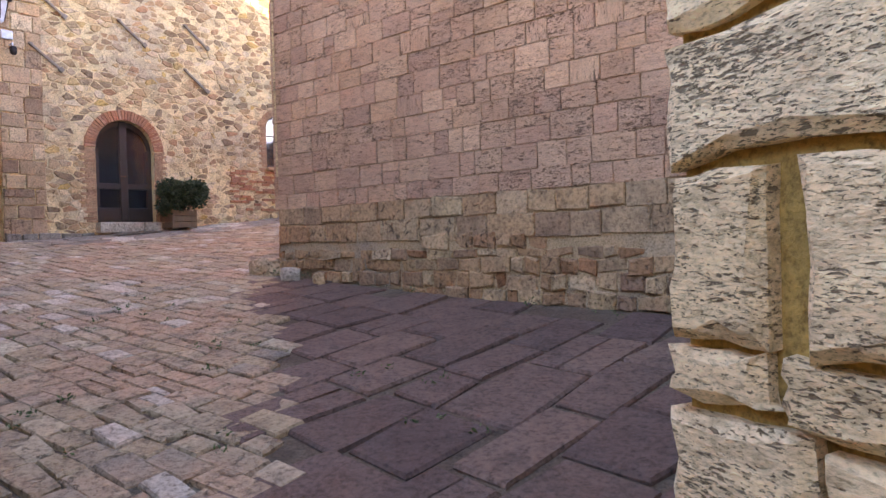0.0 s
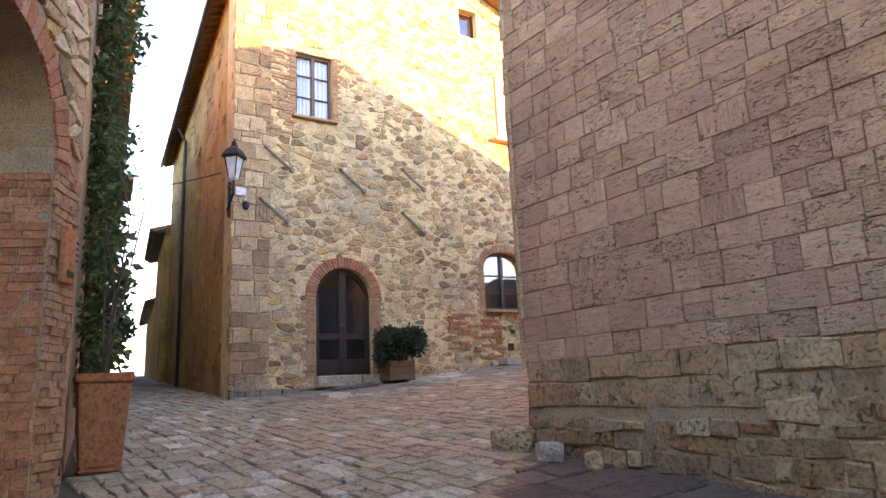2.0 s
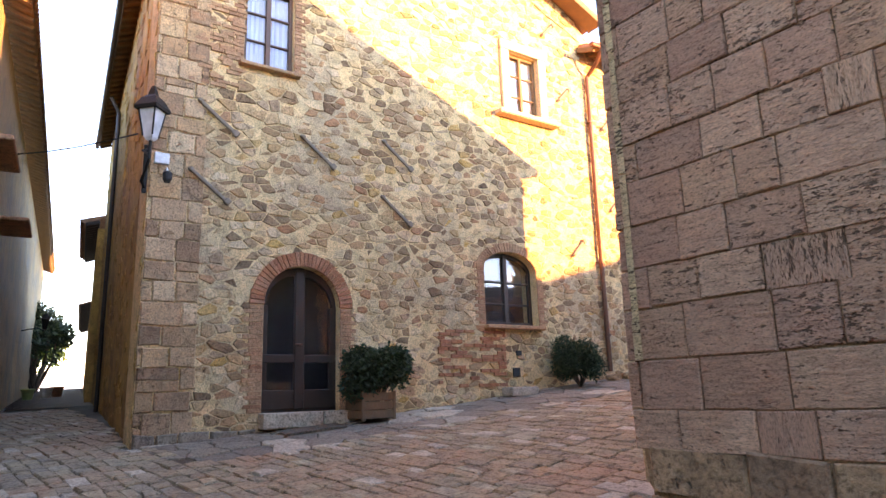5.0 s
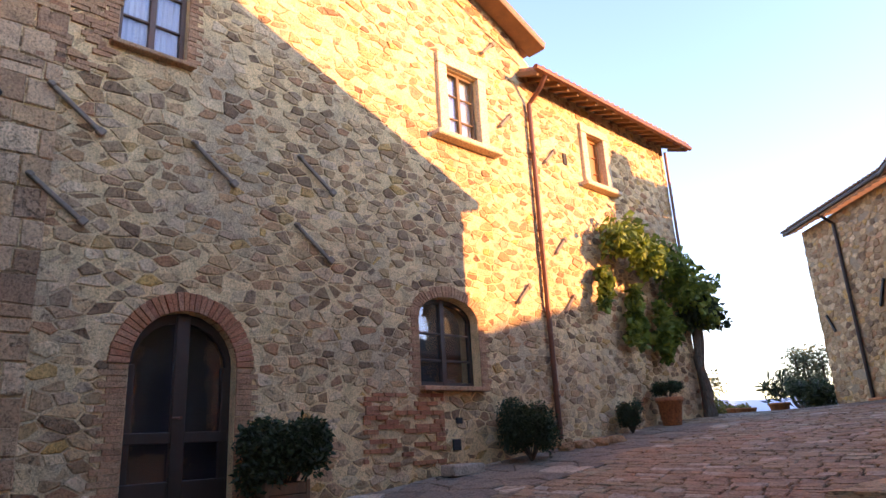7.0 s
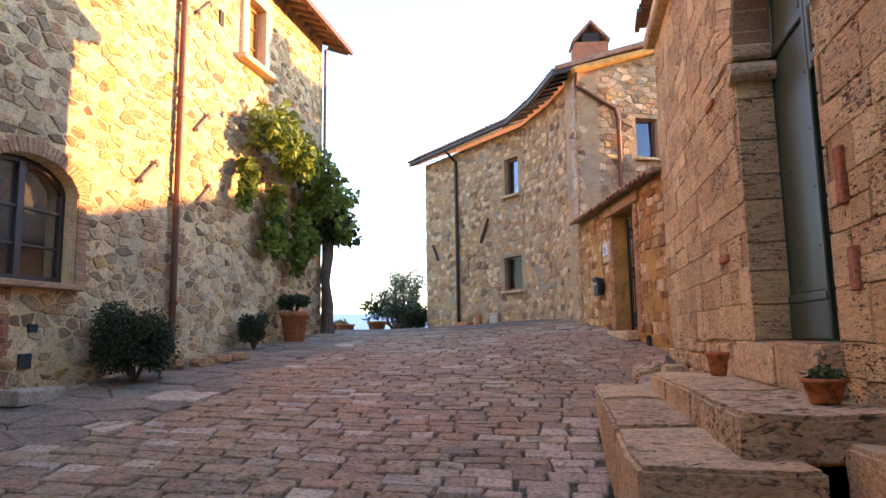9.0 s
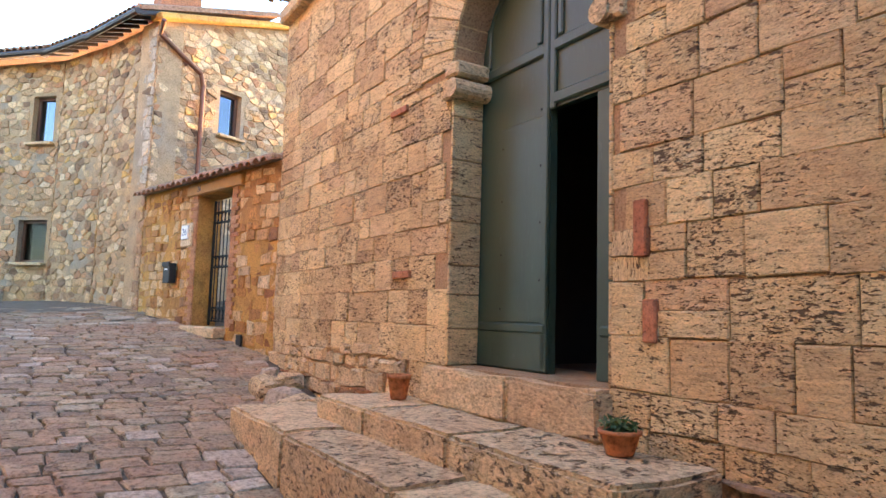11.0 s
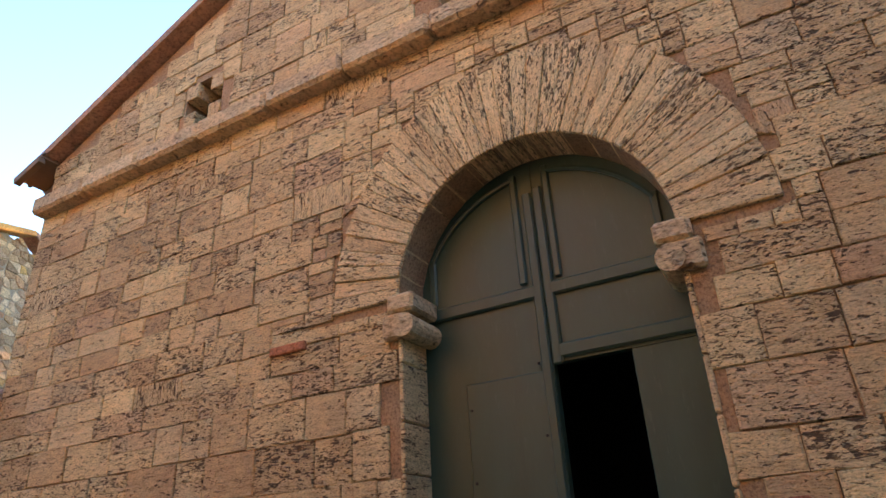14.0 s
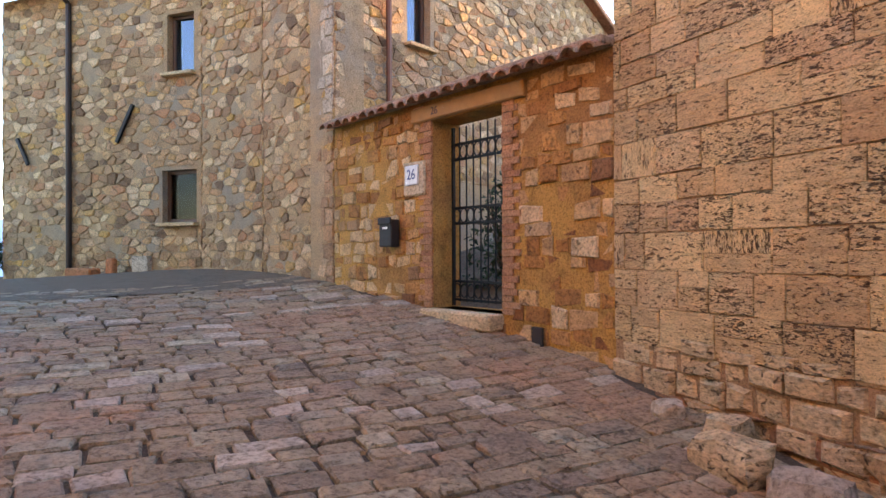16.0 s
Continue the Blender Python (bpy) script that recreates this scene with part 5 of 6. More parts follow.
part("threshold", boxed(GW.spot(1.84, 2.76, -0.05), (1.1, 0.5, 0.16), 0.02), M_STEP, wall_g, "worn stone threshold")
nt_ = int(GW.len / 0.19)
bm = bmesh.new()
first = None
for i in range(nt_):
    u = (i + 0.5) * GW.len / nt_
    if first is None:
        for s in range(6):
            a0, a1 = math.pi * s / 6, math.pi * (s + 1) / 6
            v = [bm.verts.new(Vector((-math.cos(a) * r, yy, math.sin(a) * r * 0.75 - yy * 0.35))) for yy in (-0.30, 0.28) for a in (a0, a1) for r in (0.095, 0.075)]
            for f in ((0, 2, 6, 4), (1, 5, 7, 3), (0, 1, 3, 2), (4, 6, 7, 5)):
                bm.faces.new([v[j] for j in f])
        first = part("coping_tile", bm, M_TILE, wall_g)
        ob = first
    else:
        ob = adopt(new("coping_tile", first.data), wall_g)
    ob.matrix_basis = GW.spot(u, 5.14 + 0.01 * math.sin(i * 2.3), -0.04)
part("coping_bed", boxed(GW.spot(GW.len / 2, 5.13, -0.08), (GW.len, 0.5, 0.07), 0.01), M_TILE, wall_g)

gate = thing("iron_gate", "tall wrought iron gate with rings between upright bars", "gate", GW.at(1.84, 2.84, -0.25))
GO = -0.26
bm = bmesh.new()
for u in (1.33, 2.35):
    box(bm, GW.spot(u, 3.83, GO), (0.035, 0.035, 1.96), 0.004)
part("gate_frame", bm, M_IRON, gate)
for z in (2.92, 3.12, 3.75, 3.92, 4.45, 4.62):
    part("rail", boxed(GW.spot(1.84, z, GO), (1.02, 0.02, 0.028), 0.004), M_IRON, gate)
bars = [1.33 + 1.02 * (i + 1) / 9 for i in range(8)]
for u in bars:
    b = bmesh.new()
    tube(b, [GW.at(u, 2.9, GO + 0.005), GW.at(u, 4.8, GO + 0.005)], 0.009, 6)
    part("bar", b, M_IRON, gate)
for z in (3.02, 3.835, 4.535):
    for i in range(9):
        b = bmesh.new()
        u = 1.33 + 1.02 * (i + 0.5) / 9
        tube(b, [GW.at(u + 0.055 * math.cos(t), z + 0.075 * math.sin(t), GO) for t in [2 * math.pi * k / 12 for k in range(13)]], 0.008, 5)
        part("ring", b, M_IRON, gate)
bm = bmesh.new()
box(bm, GW.spot(1.40, 3.83, GO + 0.03), (0.08, 0.04, 0.14), 0.008)
part("lock", bm, M_IRON, gate)

mb = thing("mailbox", "black wall mailbox with a small label", "mailbox", GW.at(3.1, 3.5, 0.05))
part("body", boxed(GW.spot(3.1, 3.66, 0.09), (0.25, 0.12, 0.32), 0.02, 2), M_BLACK, mb)
part("flap", boxed(GW.spot(3.1, 3.80, 0.155), (0.26, 0.03, 0.08), 0.01), M_BLACK, mb)
part("name_label", boxed(GW.spot(3.1, 3.72, 0.152), (0.10, 0.004, 0.025)), M_WHITE, mb, "small white name label")
pl = thing("number_plate", "white enamel house number plate on a pale patch", "sign", GW.at(2.72, 4.2, 0.03))
part("plate", boxed(GW.spot(2.70, 4.30, 0.055), (0.24, 0.02, 0.22), 0.02, 2), M_WHITE, pl)
piece_text("digits", "26", GW, 2.70, 4.30, 0.068, 0.16, M_BLUE, pl)
part("plate_ground", boxed(GW.spot(2.68, 4.26, 0.03), (0.40, 0.035, 0.38), 0.02), M_LIME, pl, "pale plaster patch behind the plate")
# no hole is cut: a near-black slab paints the drain's shade
part("drain_hole", boxed(GW.spot(0.82, 2.66, 0.04), (0.13, 0.03, 0.2), 0.005), M_INNER_SHADE, wall_g)

# ---- far house ----
far = thing("far_house", "curved rubble stone house with tiled eave and chimney", "house", (-10, 21.5, 2.9))
pts = [(-8.66, 18.5), (-9.35, 20.2), (-10.15, 21.7), (-13.62, 25.02)]
B2 = [Wall(a, b) for a, b in zip(pts, pts[1:])]
BR = Wall((-0.5, 22.74), (-8.66, 18.5))
bu = lambda x, y: B2[2].u_of(x, y)
BW1 = (bu(-10.26, 21.83), bu(-10.68, 22.23), 6.55, 7.58, 0)
BW2 = (bu(-10.22, 21.80), bu(-10.76, 22.31), 3.97, 4.88, 0)
for i, w in enumerate(B2):
    op = [BW1, BW2] if i == 2 else []
    wl = part("wall", wall_body(w, 0, w.len, 2.0, lambda u: 8.35, op, 0.5), M_MORTAR, far, "rubble stone wall")
    cc = keep_off(rubble(0, w.len, 2.3, 8.33, 0.22, 0.13, 90 + i, 0.75, 0.1), [o + (0.07,) for o in op], 0.07, None, lambda u: 2.7)
    lay("stone", [c for c in cc if rr.random() < 0.9], lambda u, z, h, w=w: w.at(u, z, h), wl, M_RUBBLE, (-9.5, 20, 4), 150, 0.008, 0.014, (0.002, 0.026), 95 + i, 0.08, "grey and brown rubble stones")
    roof_edge(far, w.at(-0.05, 8.42, 0.42), w.at(w.len + 0.05 + (0.3 if i == 2 else 0), 8.42, 0.42), -w.out + Vector((0, 0, 0.33)), 0.5, 1, M_DARKPIPE)
    a, b = w.at(-0.1, 8.44, 0.38), w.at(w.len + 0.1, 8.44, 0.38)
    roof_plane(far, a, b, b - w.out * 3.0 + Vector((0, 0, 1.0)), a - w.out * 3.0 + Vector((0, 0, 1.0)), 0.08)
    bm = bmesh.new()
    tube(bm, [w.at(-0.1, 8.38, 0.46), w.at(w.len + 0.1, 8.36, 0.46)], 0.06, 8)
    part("gutter", bm, M_DARKPIPE, far, "dark gutter")

    if i == 0:
        for za, zb, mt, lb in ((2.75, 5.3, M_RUBBLE_B, "rough corner stones"), (5.3, 8.3, M_PALE, "pale corner stones")):
            lay("quoin", courses(0.0, 0.55, za, zb, (0.16, 0.28), (0.24, 0.5), 92, 0.02), lambda u, z, h, w=w: w.at(u, z, h + 0.012), wl, mt, (-8.7, 18.6, 6.5), 40, 0.010, 0.014, (0.004, 0.02), 93, 0.04, lb)


def br_top(u):
    x = -0.5 - u * 8.16 / BR.len
    return 9.85 - 0.37 * (-4.7 - x) if x < -4.7 else 9.85 - 0.42 * (x + 4.7)


bru = lambda x: (-0.5 - x) * BR.len / 8.16
BW3 = (bru(-6.90), bru(-7.38), 6.60, 7.52, 0)
wl = part("wall", wall_body(BR, 0, BR.len, 2.0, br_top, [BW3], 0.5), M_MORTAR, far, "gabled rubble stone wall")
cc = keep_off(rubble(0, BR.len, 4.6, 9.85, 0.22, 0.13, 98, 0.75, 0.1), [BW3 + (0.08,)], 0.08, lambda u: br_top(u) - 0.02)
lay("stone", cc, lambda u, z, h: BR.at(u, z, h), wl, M_RUBBLE, (-7.5, 18.7, 6.5), 150, 0.008, 0.014, (0.002, 0.026), 99, 0.08, "grey and cream rubble stones")
for a, b in ((-8.75, -4.7), (-4.7, -0.5)):
    ua, ub = bru(a), bru(b)
    c = (BR.at(ua, br_top(ua), 0.05) + BR.at(ub, br_top(ub), 0.05)) / 2 + Vector((0, 0, 0.06))
    dv = BR.at(ub, br_top(ub)) - BR.at(ua, br_top(ua))
    rot = Matrix((dv.normalized(), BR.out, dv.normalized().cross(BR.out))).transposed().to_4x4()
    part("verge", boxed(Matrix.Translation(c) @ rot, (dv.length, 0.35, 0.12), 0.02), M_OCHRE if a < -6 else M_TILE, far, "mortared verge of the gable")
for w, op, nm in ((B2[2], BW1, "window_7"), (B2[2], BW2, "window_8"), (BR, BW3, "window_9")):
    window_unit(nm, w, op, far, M_BROWNWOOD, 0.16, (1, 1), M_GLASS_SKY if op is not BW2 else M_GLASS_DIM, False, "small brown-framed window reflecting the sky", 0.06)
    part("sill", boxed(w.spot((op[0] + op[1]) / 2, op[2] - 0.03, 0.0), (op[1] - op[0] + 0.1, 0.26, 0.06), 0.01), M_STEP, far)
bm = bmesh.new()
q = B2[2].at(bu(-12.3, 23.78), 0, 0.07)
tube(bm, [B2[2].at(bu(-12.3, 23.78), 8.33, 0.42), (q.x, q.y, 8.05), (q.x, q.y, 2.92)], 0.05, 8)
part("downpipe", bm, M_DARKPIPE, far, "dark downpipe")
bm = bmesh.new()
tube(bm, [BR.at(BR.len + 0.1, 8.3, 0.3), BR.at(BR.len + 0.02, 8.1, 0.1), BR.at(bru(-7.86), 7.65, 0.08), BR.at(bru(-7.80), 7.4, 0.08), BR.at(bru(-7.80), 5.1, 0.08)], 0.045, 8)
part("downpipe", bm, M_COPPER, far, "brown bent downpipe")
ch = thing("chimney", "brick chimney with a gabled tile hood", "chimney", (-8.1, 19.4, 8.6))
bm = bmesh.new()
box(bm, pose(-8.3, 19.15, 8.85, 0, 0, 10), (0.75, 0.6, 0.8), 0.02)
part("shaft", bm, M_BRICK, ch)
for s in (-1, 1):
    part("hood_tile", boxed(pose(-8.3, 19.15, 9.5, 0, 0, 10) @ Matrix.Translation((s * 0.2, 0, 0)) @ Matrix.Rotation(s * radians(48), 4, "Y"), (0.62, 0.66, 0.06), 0.01), M_TILE, ch)
# solid block in near-black, painting the shade under the hood
part("flue", boxed(pose(-8.3, 19.15, 9.34, 0, 0, 10), (0.42, 0.5, 0.3), 0.02), M_INNER_SHADE, ch)
for w, x, y, z, ang, ln in ((B2[2], -11.35, 22.85, 5.75, 60, 0.75), (B2[2], -13.2, 24.6, 5.4, -60, 0.6)):
    t = thing("wall_tie", "dark iron tie bar on the far house", "wall anchor", w.at(w.u_of(x, y), z, 0.05), "iron ties of the far house")
    part("bar", boxed(w.spot(w.u_of(x, y), z, 0.05) @ Matrix.Rotation(radians(ang), 4, "Y"), (ln, 0.05, 0.08), 0.012), M_IRON, t)
bm = bmesh.new()
part("wall", boxed(pose(-7.0, 24.5, 5.0), (5.0, 5.0, 5.0)), M_MORTAR, far, "plain body of the house")
ant = thing("aerial", "thin metal television aerial on the roof", "aerial", (-3.9, 21.1, 8.6))
bm = bmesh.new()
tube(bm, [(-3.9, 21.1, 9.2), (-3.9, 21.1, 10.4)], 0.015, 6)
for z, l in ((9.95, 0.3), (10.1, 0.25), (10.25, 0.2)):
    tube(bm, [(-3.9 - l, 21.1, z), (-3.9 + l, 21.1, z)], 0.008, 5)
part("mast", bm, M_RUST, ant)
eb = thing("meter_cabinet", "small grey stone-faced meter cabinet at the wall foot", "cabinet", B2[2].at(bu(-11.0, 22.55), 2.9, 0.1))
part("case", boxed(B2[2].spot(bu(-11.05, 22.6), 3.15, 0.03), (0.36, 0.16, 0.5), 0.01), M_PALE, eb)
fb = thing("flower_trough", "terracotta trough at the foot of the wall", "planter", B2[2].at(bu(-11.9, 23.4), 2.95, 0.3))
part("trough", boxed(B2[2].spot(bu(-11.9, 23.4), 3.06, 0.25), (0.62, 0.26, 0.26), 0.03), M_TERRA, fb)
ft = thing("roof_tile_upright", "terracotta tile leaning on the wall", "tile", B2[2].at(bu(-11.4, 22.95), 2.93, 0.2))
part("tile", boxed(B2[2].spot(bu(-11.45, 23.0), 3.14, 0.18), (0.2, 0.12, 0.44), 0.03), M_TERRA, ft)
# ground and plants behind the gate
gs = thing("garden_shrub", "dark green shrub growing behind the iron gate", "shrub", (-6.6, 17.2, 2.8))
part("stem", twigs((-6.6, 17.2, 2.7), [(-6.9, 17.4, 4.2), (-6.3, 17.0, 4.3), (-6.6, 17.6, 4.0)], 0.04, 3), M_BARK, gs)
part("crown", leaves([((-6.6, 17.2, 3.3), (0.7, 0.7, 0.7)), ((-6.5, 17.1, 4.0), (0.6, 0.6, 0.5))], 900, 0.1, 7), M_LEAF_D, gs)


# ---- near side: arch wall, stone pillar, alley ----
nearwall = thing("arch_wall", "brick and stone wall with a round brick archway", "wall", (-5, -0.2, 0.5))
NW = Wall((-8.3, 1.1), (1.2, -3.05))
def nw_top(u):
    return 6.6 if u < 3.3 else max(3.0, 6.6 - 1.6 * (u - 3.3))


AR = (0.50, 2.40, 0.3, 3.55, 0.95)
wn_ = part("wall", wall_body(NW, 0, NW.len, -1.0, nw_top, [AR], 0.6), M_MORTAR, nearwall, "stone wall with brick quoins")
nc = keep_off(rubble(0, NW.len, 0.2, 7.3, 0.27, 0.16, 101, 0.9, 0.12), [AR + (0.24,), (0.0, 0.50, 0.0, 3.6, 0, 0.0)], 0.2, lambda u: nw_top(u) - 0.03)
lay("stone", nc, lambda u, z, h: NW.at(u, z, h), wn_, M_RUBBLE, (-7.5, 0.8, 2.5), 150, 0.016, 0.016, (0.005, 0.04), 102, 0.08, "rubble stones above the arch")
jb_cells = courses(0.0, 0.50, 0.9, 3.6, (0.066, 0.07), (0.2, 0.3), 103, 0.004)
lay("brick", jb_cells, lambda u, z, h: NW.at(u, z, h), wn_, M_BRICK_P, (-8, 1, 2), 150, 0.008, 0.008, (0.01, 0.04), 104, 0.1)
arch_ring(NW, AR, 0.24, wn_, M_BRICK, "arch_brick", 32, 0.03, 0.4, 0.008)
part("passage_back", boxed(NW.spot(1.6, 2.6, -1.9), (3.4, 0.1, 5.4)), M_BRICK_P, nearwall, "shaded back of the archway")
reveal = courses(0.41, 0.6, 0.6, 3.9, (0.066, 0.07), (0.15, 0.19), 107, 0.004) + courses(0.0, 0.40, 0.6, 3.55, (0.066, 0.07), (0.13, 0.27), 108, 0.004)
lay("brick", reveal, lambda a, z, h: NW.at(0.50 + h, z, -a), wn_, M_BRICK, NW.at(0.5, 2.0, 0.0), 120, 0.006, 0.008, (0.004, 0.02), 109, 0.06, "shaded bricks of the arch jamb", True)
back_cells = courses(-0.1, 3.3, 0.0, 4.95, (0.066, 0.07), (0.2, 0.29), 105, 0.004)
lay("brick", back_cells, lambda u, z, h: NW.at(u, z, h - 1.845), wn_, M_BRICK, NW.at(1.4, 2.0, -1.8), 150, 0.006, 0.008, (0.0, 0.02), 106, 0.06, "shaded bricks of the archway")
part("passage_side", boxed(NW.spot(-0.05, 2.6, -1.25), (0.1, 1.3, 5.4)), M_BRICK_P, nearwall)
part("passage_ceiling", boxed(NW.spot(1.6, 5.0, -1.25), (3.4, 1.3, 0.1)), M_BRICK_P, nearwall)
rb = thing("letter_box", "flat terracotta-red letter box on the brick pier", "mailbox", NW.at(0.28, 2.65, 0.05))
part("case", boxed(NW.spot(0.27, 2.90, 0.06), (0.20, 0.06, 0.46), 0.01), M_TERRA, rb)
# slot is a near-black strip that paints the shade of a gap
part("slot", boxed(NW.spot(0.27, 2.75, 0.093), (0.13, 0.006, 0.05)), M_INNER_SHADE, rb)
ic = thing("intercom", "small grey intercom panel beside the letter box", "intercom", NW.at(0.10, 2.85, 0.04))
part("panel", boxed(NW.spot(0.10, 2.97, 0.05), (0.09, 0.03, 0.24), 0.006), paint("grey_metal", (0.25, 0.25, 0.26), 0.4, 0.6), ic)
for i in range(4):
    part("button", boxed(NW.spot(0.10, 2.89 + 0.05 * i, 0.068), (0.05, 0.008, 0.02), 0.002), M_BLACK, ic)

pill = thing("stone_pillar", "cream pitted travertine gate pillar of big blocks", "pillar", (0.1, 1.2, 0.2))
PW = Wall((0.9, 0.62), (-0.50, 1.30))
PS = Wall((-0.50, 1.30), (0.05, 2.4))
part("core", wall_body(PW, 0, PW.len, -0.5, lambda u: 3.6, [], 0.8), M_OCHRE, pill, "sandy core of the pillar")
rng = random.Random(111)
pc = []
for z0, z1, cuts in ((0.30, 0.62, (0.3, 0.75, 1.22)), (0.62, 0.93, (0.42, 0.95, 1.30)), (0.93, 1.17, (0.5, 0.86, 1.255)), (1.18, 1.29, (0.3, 0.9, 1.33)), (1.30, 1.61, (0.48, 0.90, 1.30)), (1.63, 1.86, (0.55, 0.98)), (1.88, 2.12, (0.4, 0.8, 1.25)), (2.13, 2.4, (0.6, 1.1)), (2.42, 2.7, (0.4, 0.9, 1.3)), (2.72, 3.05, (0.6, 1.15)), (3.07, 3.55, (0.5, 1.0))):
    edges = (0.0,) + cuts + (PW.len + 0.03,)
    for a, b in zip(edges, edges[1:]):
        g = 0.03 if 1.2 < z0 < 1.4 else 0.008
        n = 4
        ring = [(a + g + (b - a - 2 * g) * k / n, z0) for k in range(n)] + [(b - g, z0 + (z1 - z0) * k / n) for k in range(n)] + [(b - g - (b - a - 2 * g) * k / n, z1) for k in range(n)] + [(a + g, z1 - (z1 - z0) * k / n) for k in range(n)]
        pc.append([(u + rng.uniform(-0.012, 0.012), z + rng.uniform(-0.012, 0.012)) for u, z in ring])
lay("block", pc, lambda u, z, h: PW.at(u, z, h), pill, M_CREAM, (0, 1, 1.5), 120, 0.008, 0.022, (0.045, 0.062), 112, 0.03, "cream travertine block")
pc = courses(0, PS.len, 0.2, 3.6, (0.20, 0.36), (0.3, 0.6), 113, 0.03)
lay("block", pc, lambda u, z, h: PS.at(u, z, h), pill, M_CREAM, (0, 1, 1.5), 80, 0.012, 0.03, (0.02, 0.035), 114, 0.03, "cream travertine block")
tagged(part("wall_south", boxed(pose(1.9, 3.6, 1.4), (0.4, 2.9, 3.8), 0.02), M_MORTAR), "plain stone wall closing the passage", "wall", kind="structure")
# unseen wall, added to keep low sun off the paving and arch wall
tagged(part("wall_east", boxed(pose(3.4, 1.5, 3.2), (0.4, 14.0, 8.8), 0.02), M_MORTAR), "unseen plain wall added to block the low sun", "wall", kind="structure")


def pot_round(name, label, x, y, z, r, h, group=""):
    t = thing(name, label, "flower pot", (x, y, z), group)
    b = bmesh.new()
    lathe(b, [(r * 0.66, 0), (r * 0.70, 0.01), (r * 0.95, h * 0.82), (r * 1.06, h * 0.83), (r * 1.08, h * 0.98), (r * 1.0, h), (r * 0.9, h), (r * 0.86, h * 0.86)], (x, y, z), 24)
    part("pot", b, M_TERRA, t, "", True)
    b = bmesh.new()
    lathe(b, [(r * 0.5, h * 0.84), (r * 0.88, h * 0.87)], (x, y, z), 16)
    part("soil", b, M_EARTH, t)
    return t


def shrub(parent, x, y, z, rx, ry, rz, n, size, mat, seed, clumps=9):
    rng = random.Random(seed)
    cs = []
    for _ in range(clumps):
        a, e = rng.uniform(0, 6.28), rng.uniform(-0.6, 1.0)
        cs.append(((x + math.cos(a) * rx * 0.55, y + math.sin(a) * ry * 0.55, z + e * rz * 0.55), (rx * 0.5, ry * 0.5, rz * 0.5)))
    part("stem", twigs((x, y, z - rz), [c[0] for c in cs], 0.015, seed), M_BARK, parent)
    part("foliage", leaves(cs, n // clumps, size, seed), mat, parent, "dense small leaves")


# tall square-tapered pot with the climber
tp = thing("tall_planter", "tall tapered square terracotta planter at the wall corner", "planter", (-9.1, 1.46, 1.1))
TX, TY = -9.1, 1.46
TZ = ground(TX, TY) + 0.0
for nm, z0, z1, s0, s1 in (("foot", 0.0, 0.04, 0.36, 0.36), ("body", 0.04, 0.80, 0.34, 0.44), ("rim", 0.80, 0.88, 0.48, 0.49)):
    bm = bmesh.new()
    vs = [bm.verts.new((TX + sx * s / 2, TY + sy * s / 2, TZ + z)) for z, s in ((z0, s0), (z1, s1)) for sx, sy in ((-1, -1), (1, -1), (1, 1), (-1, 1))]
    for f in ((3, 2, 1, 0), (4, 5, 6, 7), (0, 1, 5, 4), (1, 2, 6, 5), (2, 3, 7, 6), (3, 0, 4, 7)):
        bm.faces.new([vs[i] for i in f])
    bmesh.ops.bevel(bm, geom=list(bm.edges), offset=0.012, segments=2, affect="EDGES")
    part(nm, bm, M_TERRA, tp)
part("soil", boxed(pose(TX, TY, TZ + 0.872), (0.40, 0.40, 0.03)), M_EARTH, tp)
iv = thing("climbing_ivy", "green climber covering the wall corner up to the eave", "climber", (-9.2, 1.35, 1.3))
rng = random.Random(12)
cs = []
for i in range(46):
    z = 1.9 + i * 0.125
    cs.append(((-9.5 - rng.uniform(0, 1.4), 1.42 + rng.uniform(-0.1, 0.16) + 0.06 * math.sin(i * 0.9), z), (0.42, 0.2, 0.3)))
part("stem", twigs((-9.1, 1.45, 1.9), [(-9.3, 1.4, 3.5), (-9.6, 1.45, 4.6), (-9.2, 1.45, 6.2), (-9.9, 1.4, 5.5)], 0.012, 5), M_BARK, iv)
part("foliage", leaves(cs, 95, 0.13, 13), M_LEAF_M, iv, "long green leaves")

LW = Wall((-46, 4.5), (-8.3, 1.1))
left = thing("alley_house", "yellow plastered house with eaves along the alley", "house", (-16, 1.5, 1.5))
wl = part("wall", wall_body(LW, 0, LW.len, 0.5, lambda u: 7.6 if u > LW.len - 1.9 else 9.4, [(LW.len - 7.0, LW.len - 6.2, 5.6, 6.9, 0)], 0.6), M_MORTAR, left, "sunlit yellowish plaster wall")
window_unit("window_10", LW, (LW.len - 7.0, LW.len - 6.2, 5.6, 6.9, 0), left, M_BROWNWOOD, 0.15, (2, 3), None, False, "window on the alley", 0.05)
roof_edge(left, LW.at(0, 9.45, 0.45), LW.at(LW.len - 2.0, 9.45, 0.45), -LW.out + Vector((0, 0, 0.35)), 0.5, 1)
roof_plane(left, LW.at(0, 9.47, 0.4), LW.at(LW.len - 1.9, 9.47, 0.4), LW.at(LW.len - 1.9, 11.0, -4), LW.at(0, 11.0, -4), 0.08)
bm = bmesh.new()
tube(bm, [LW.at(LW.len - 2.3, 9.3, 0.3), LW.at(LW.len - 2.3, 8.9, 0.07), LW.at(LW.len - 2.3, 1.4, 0.07)], 0.045, 8)
part("downpipe", bm, M_COPPER, left, "copper downpipe")
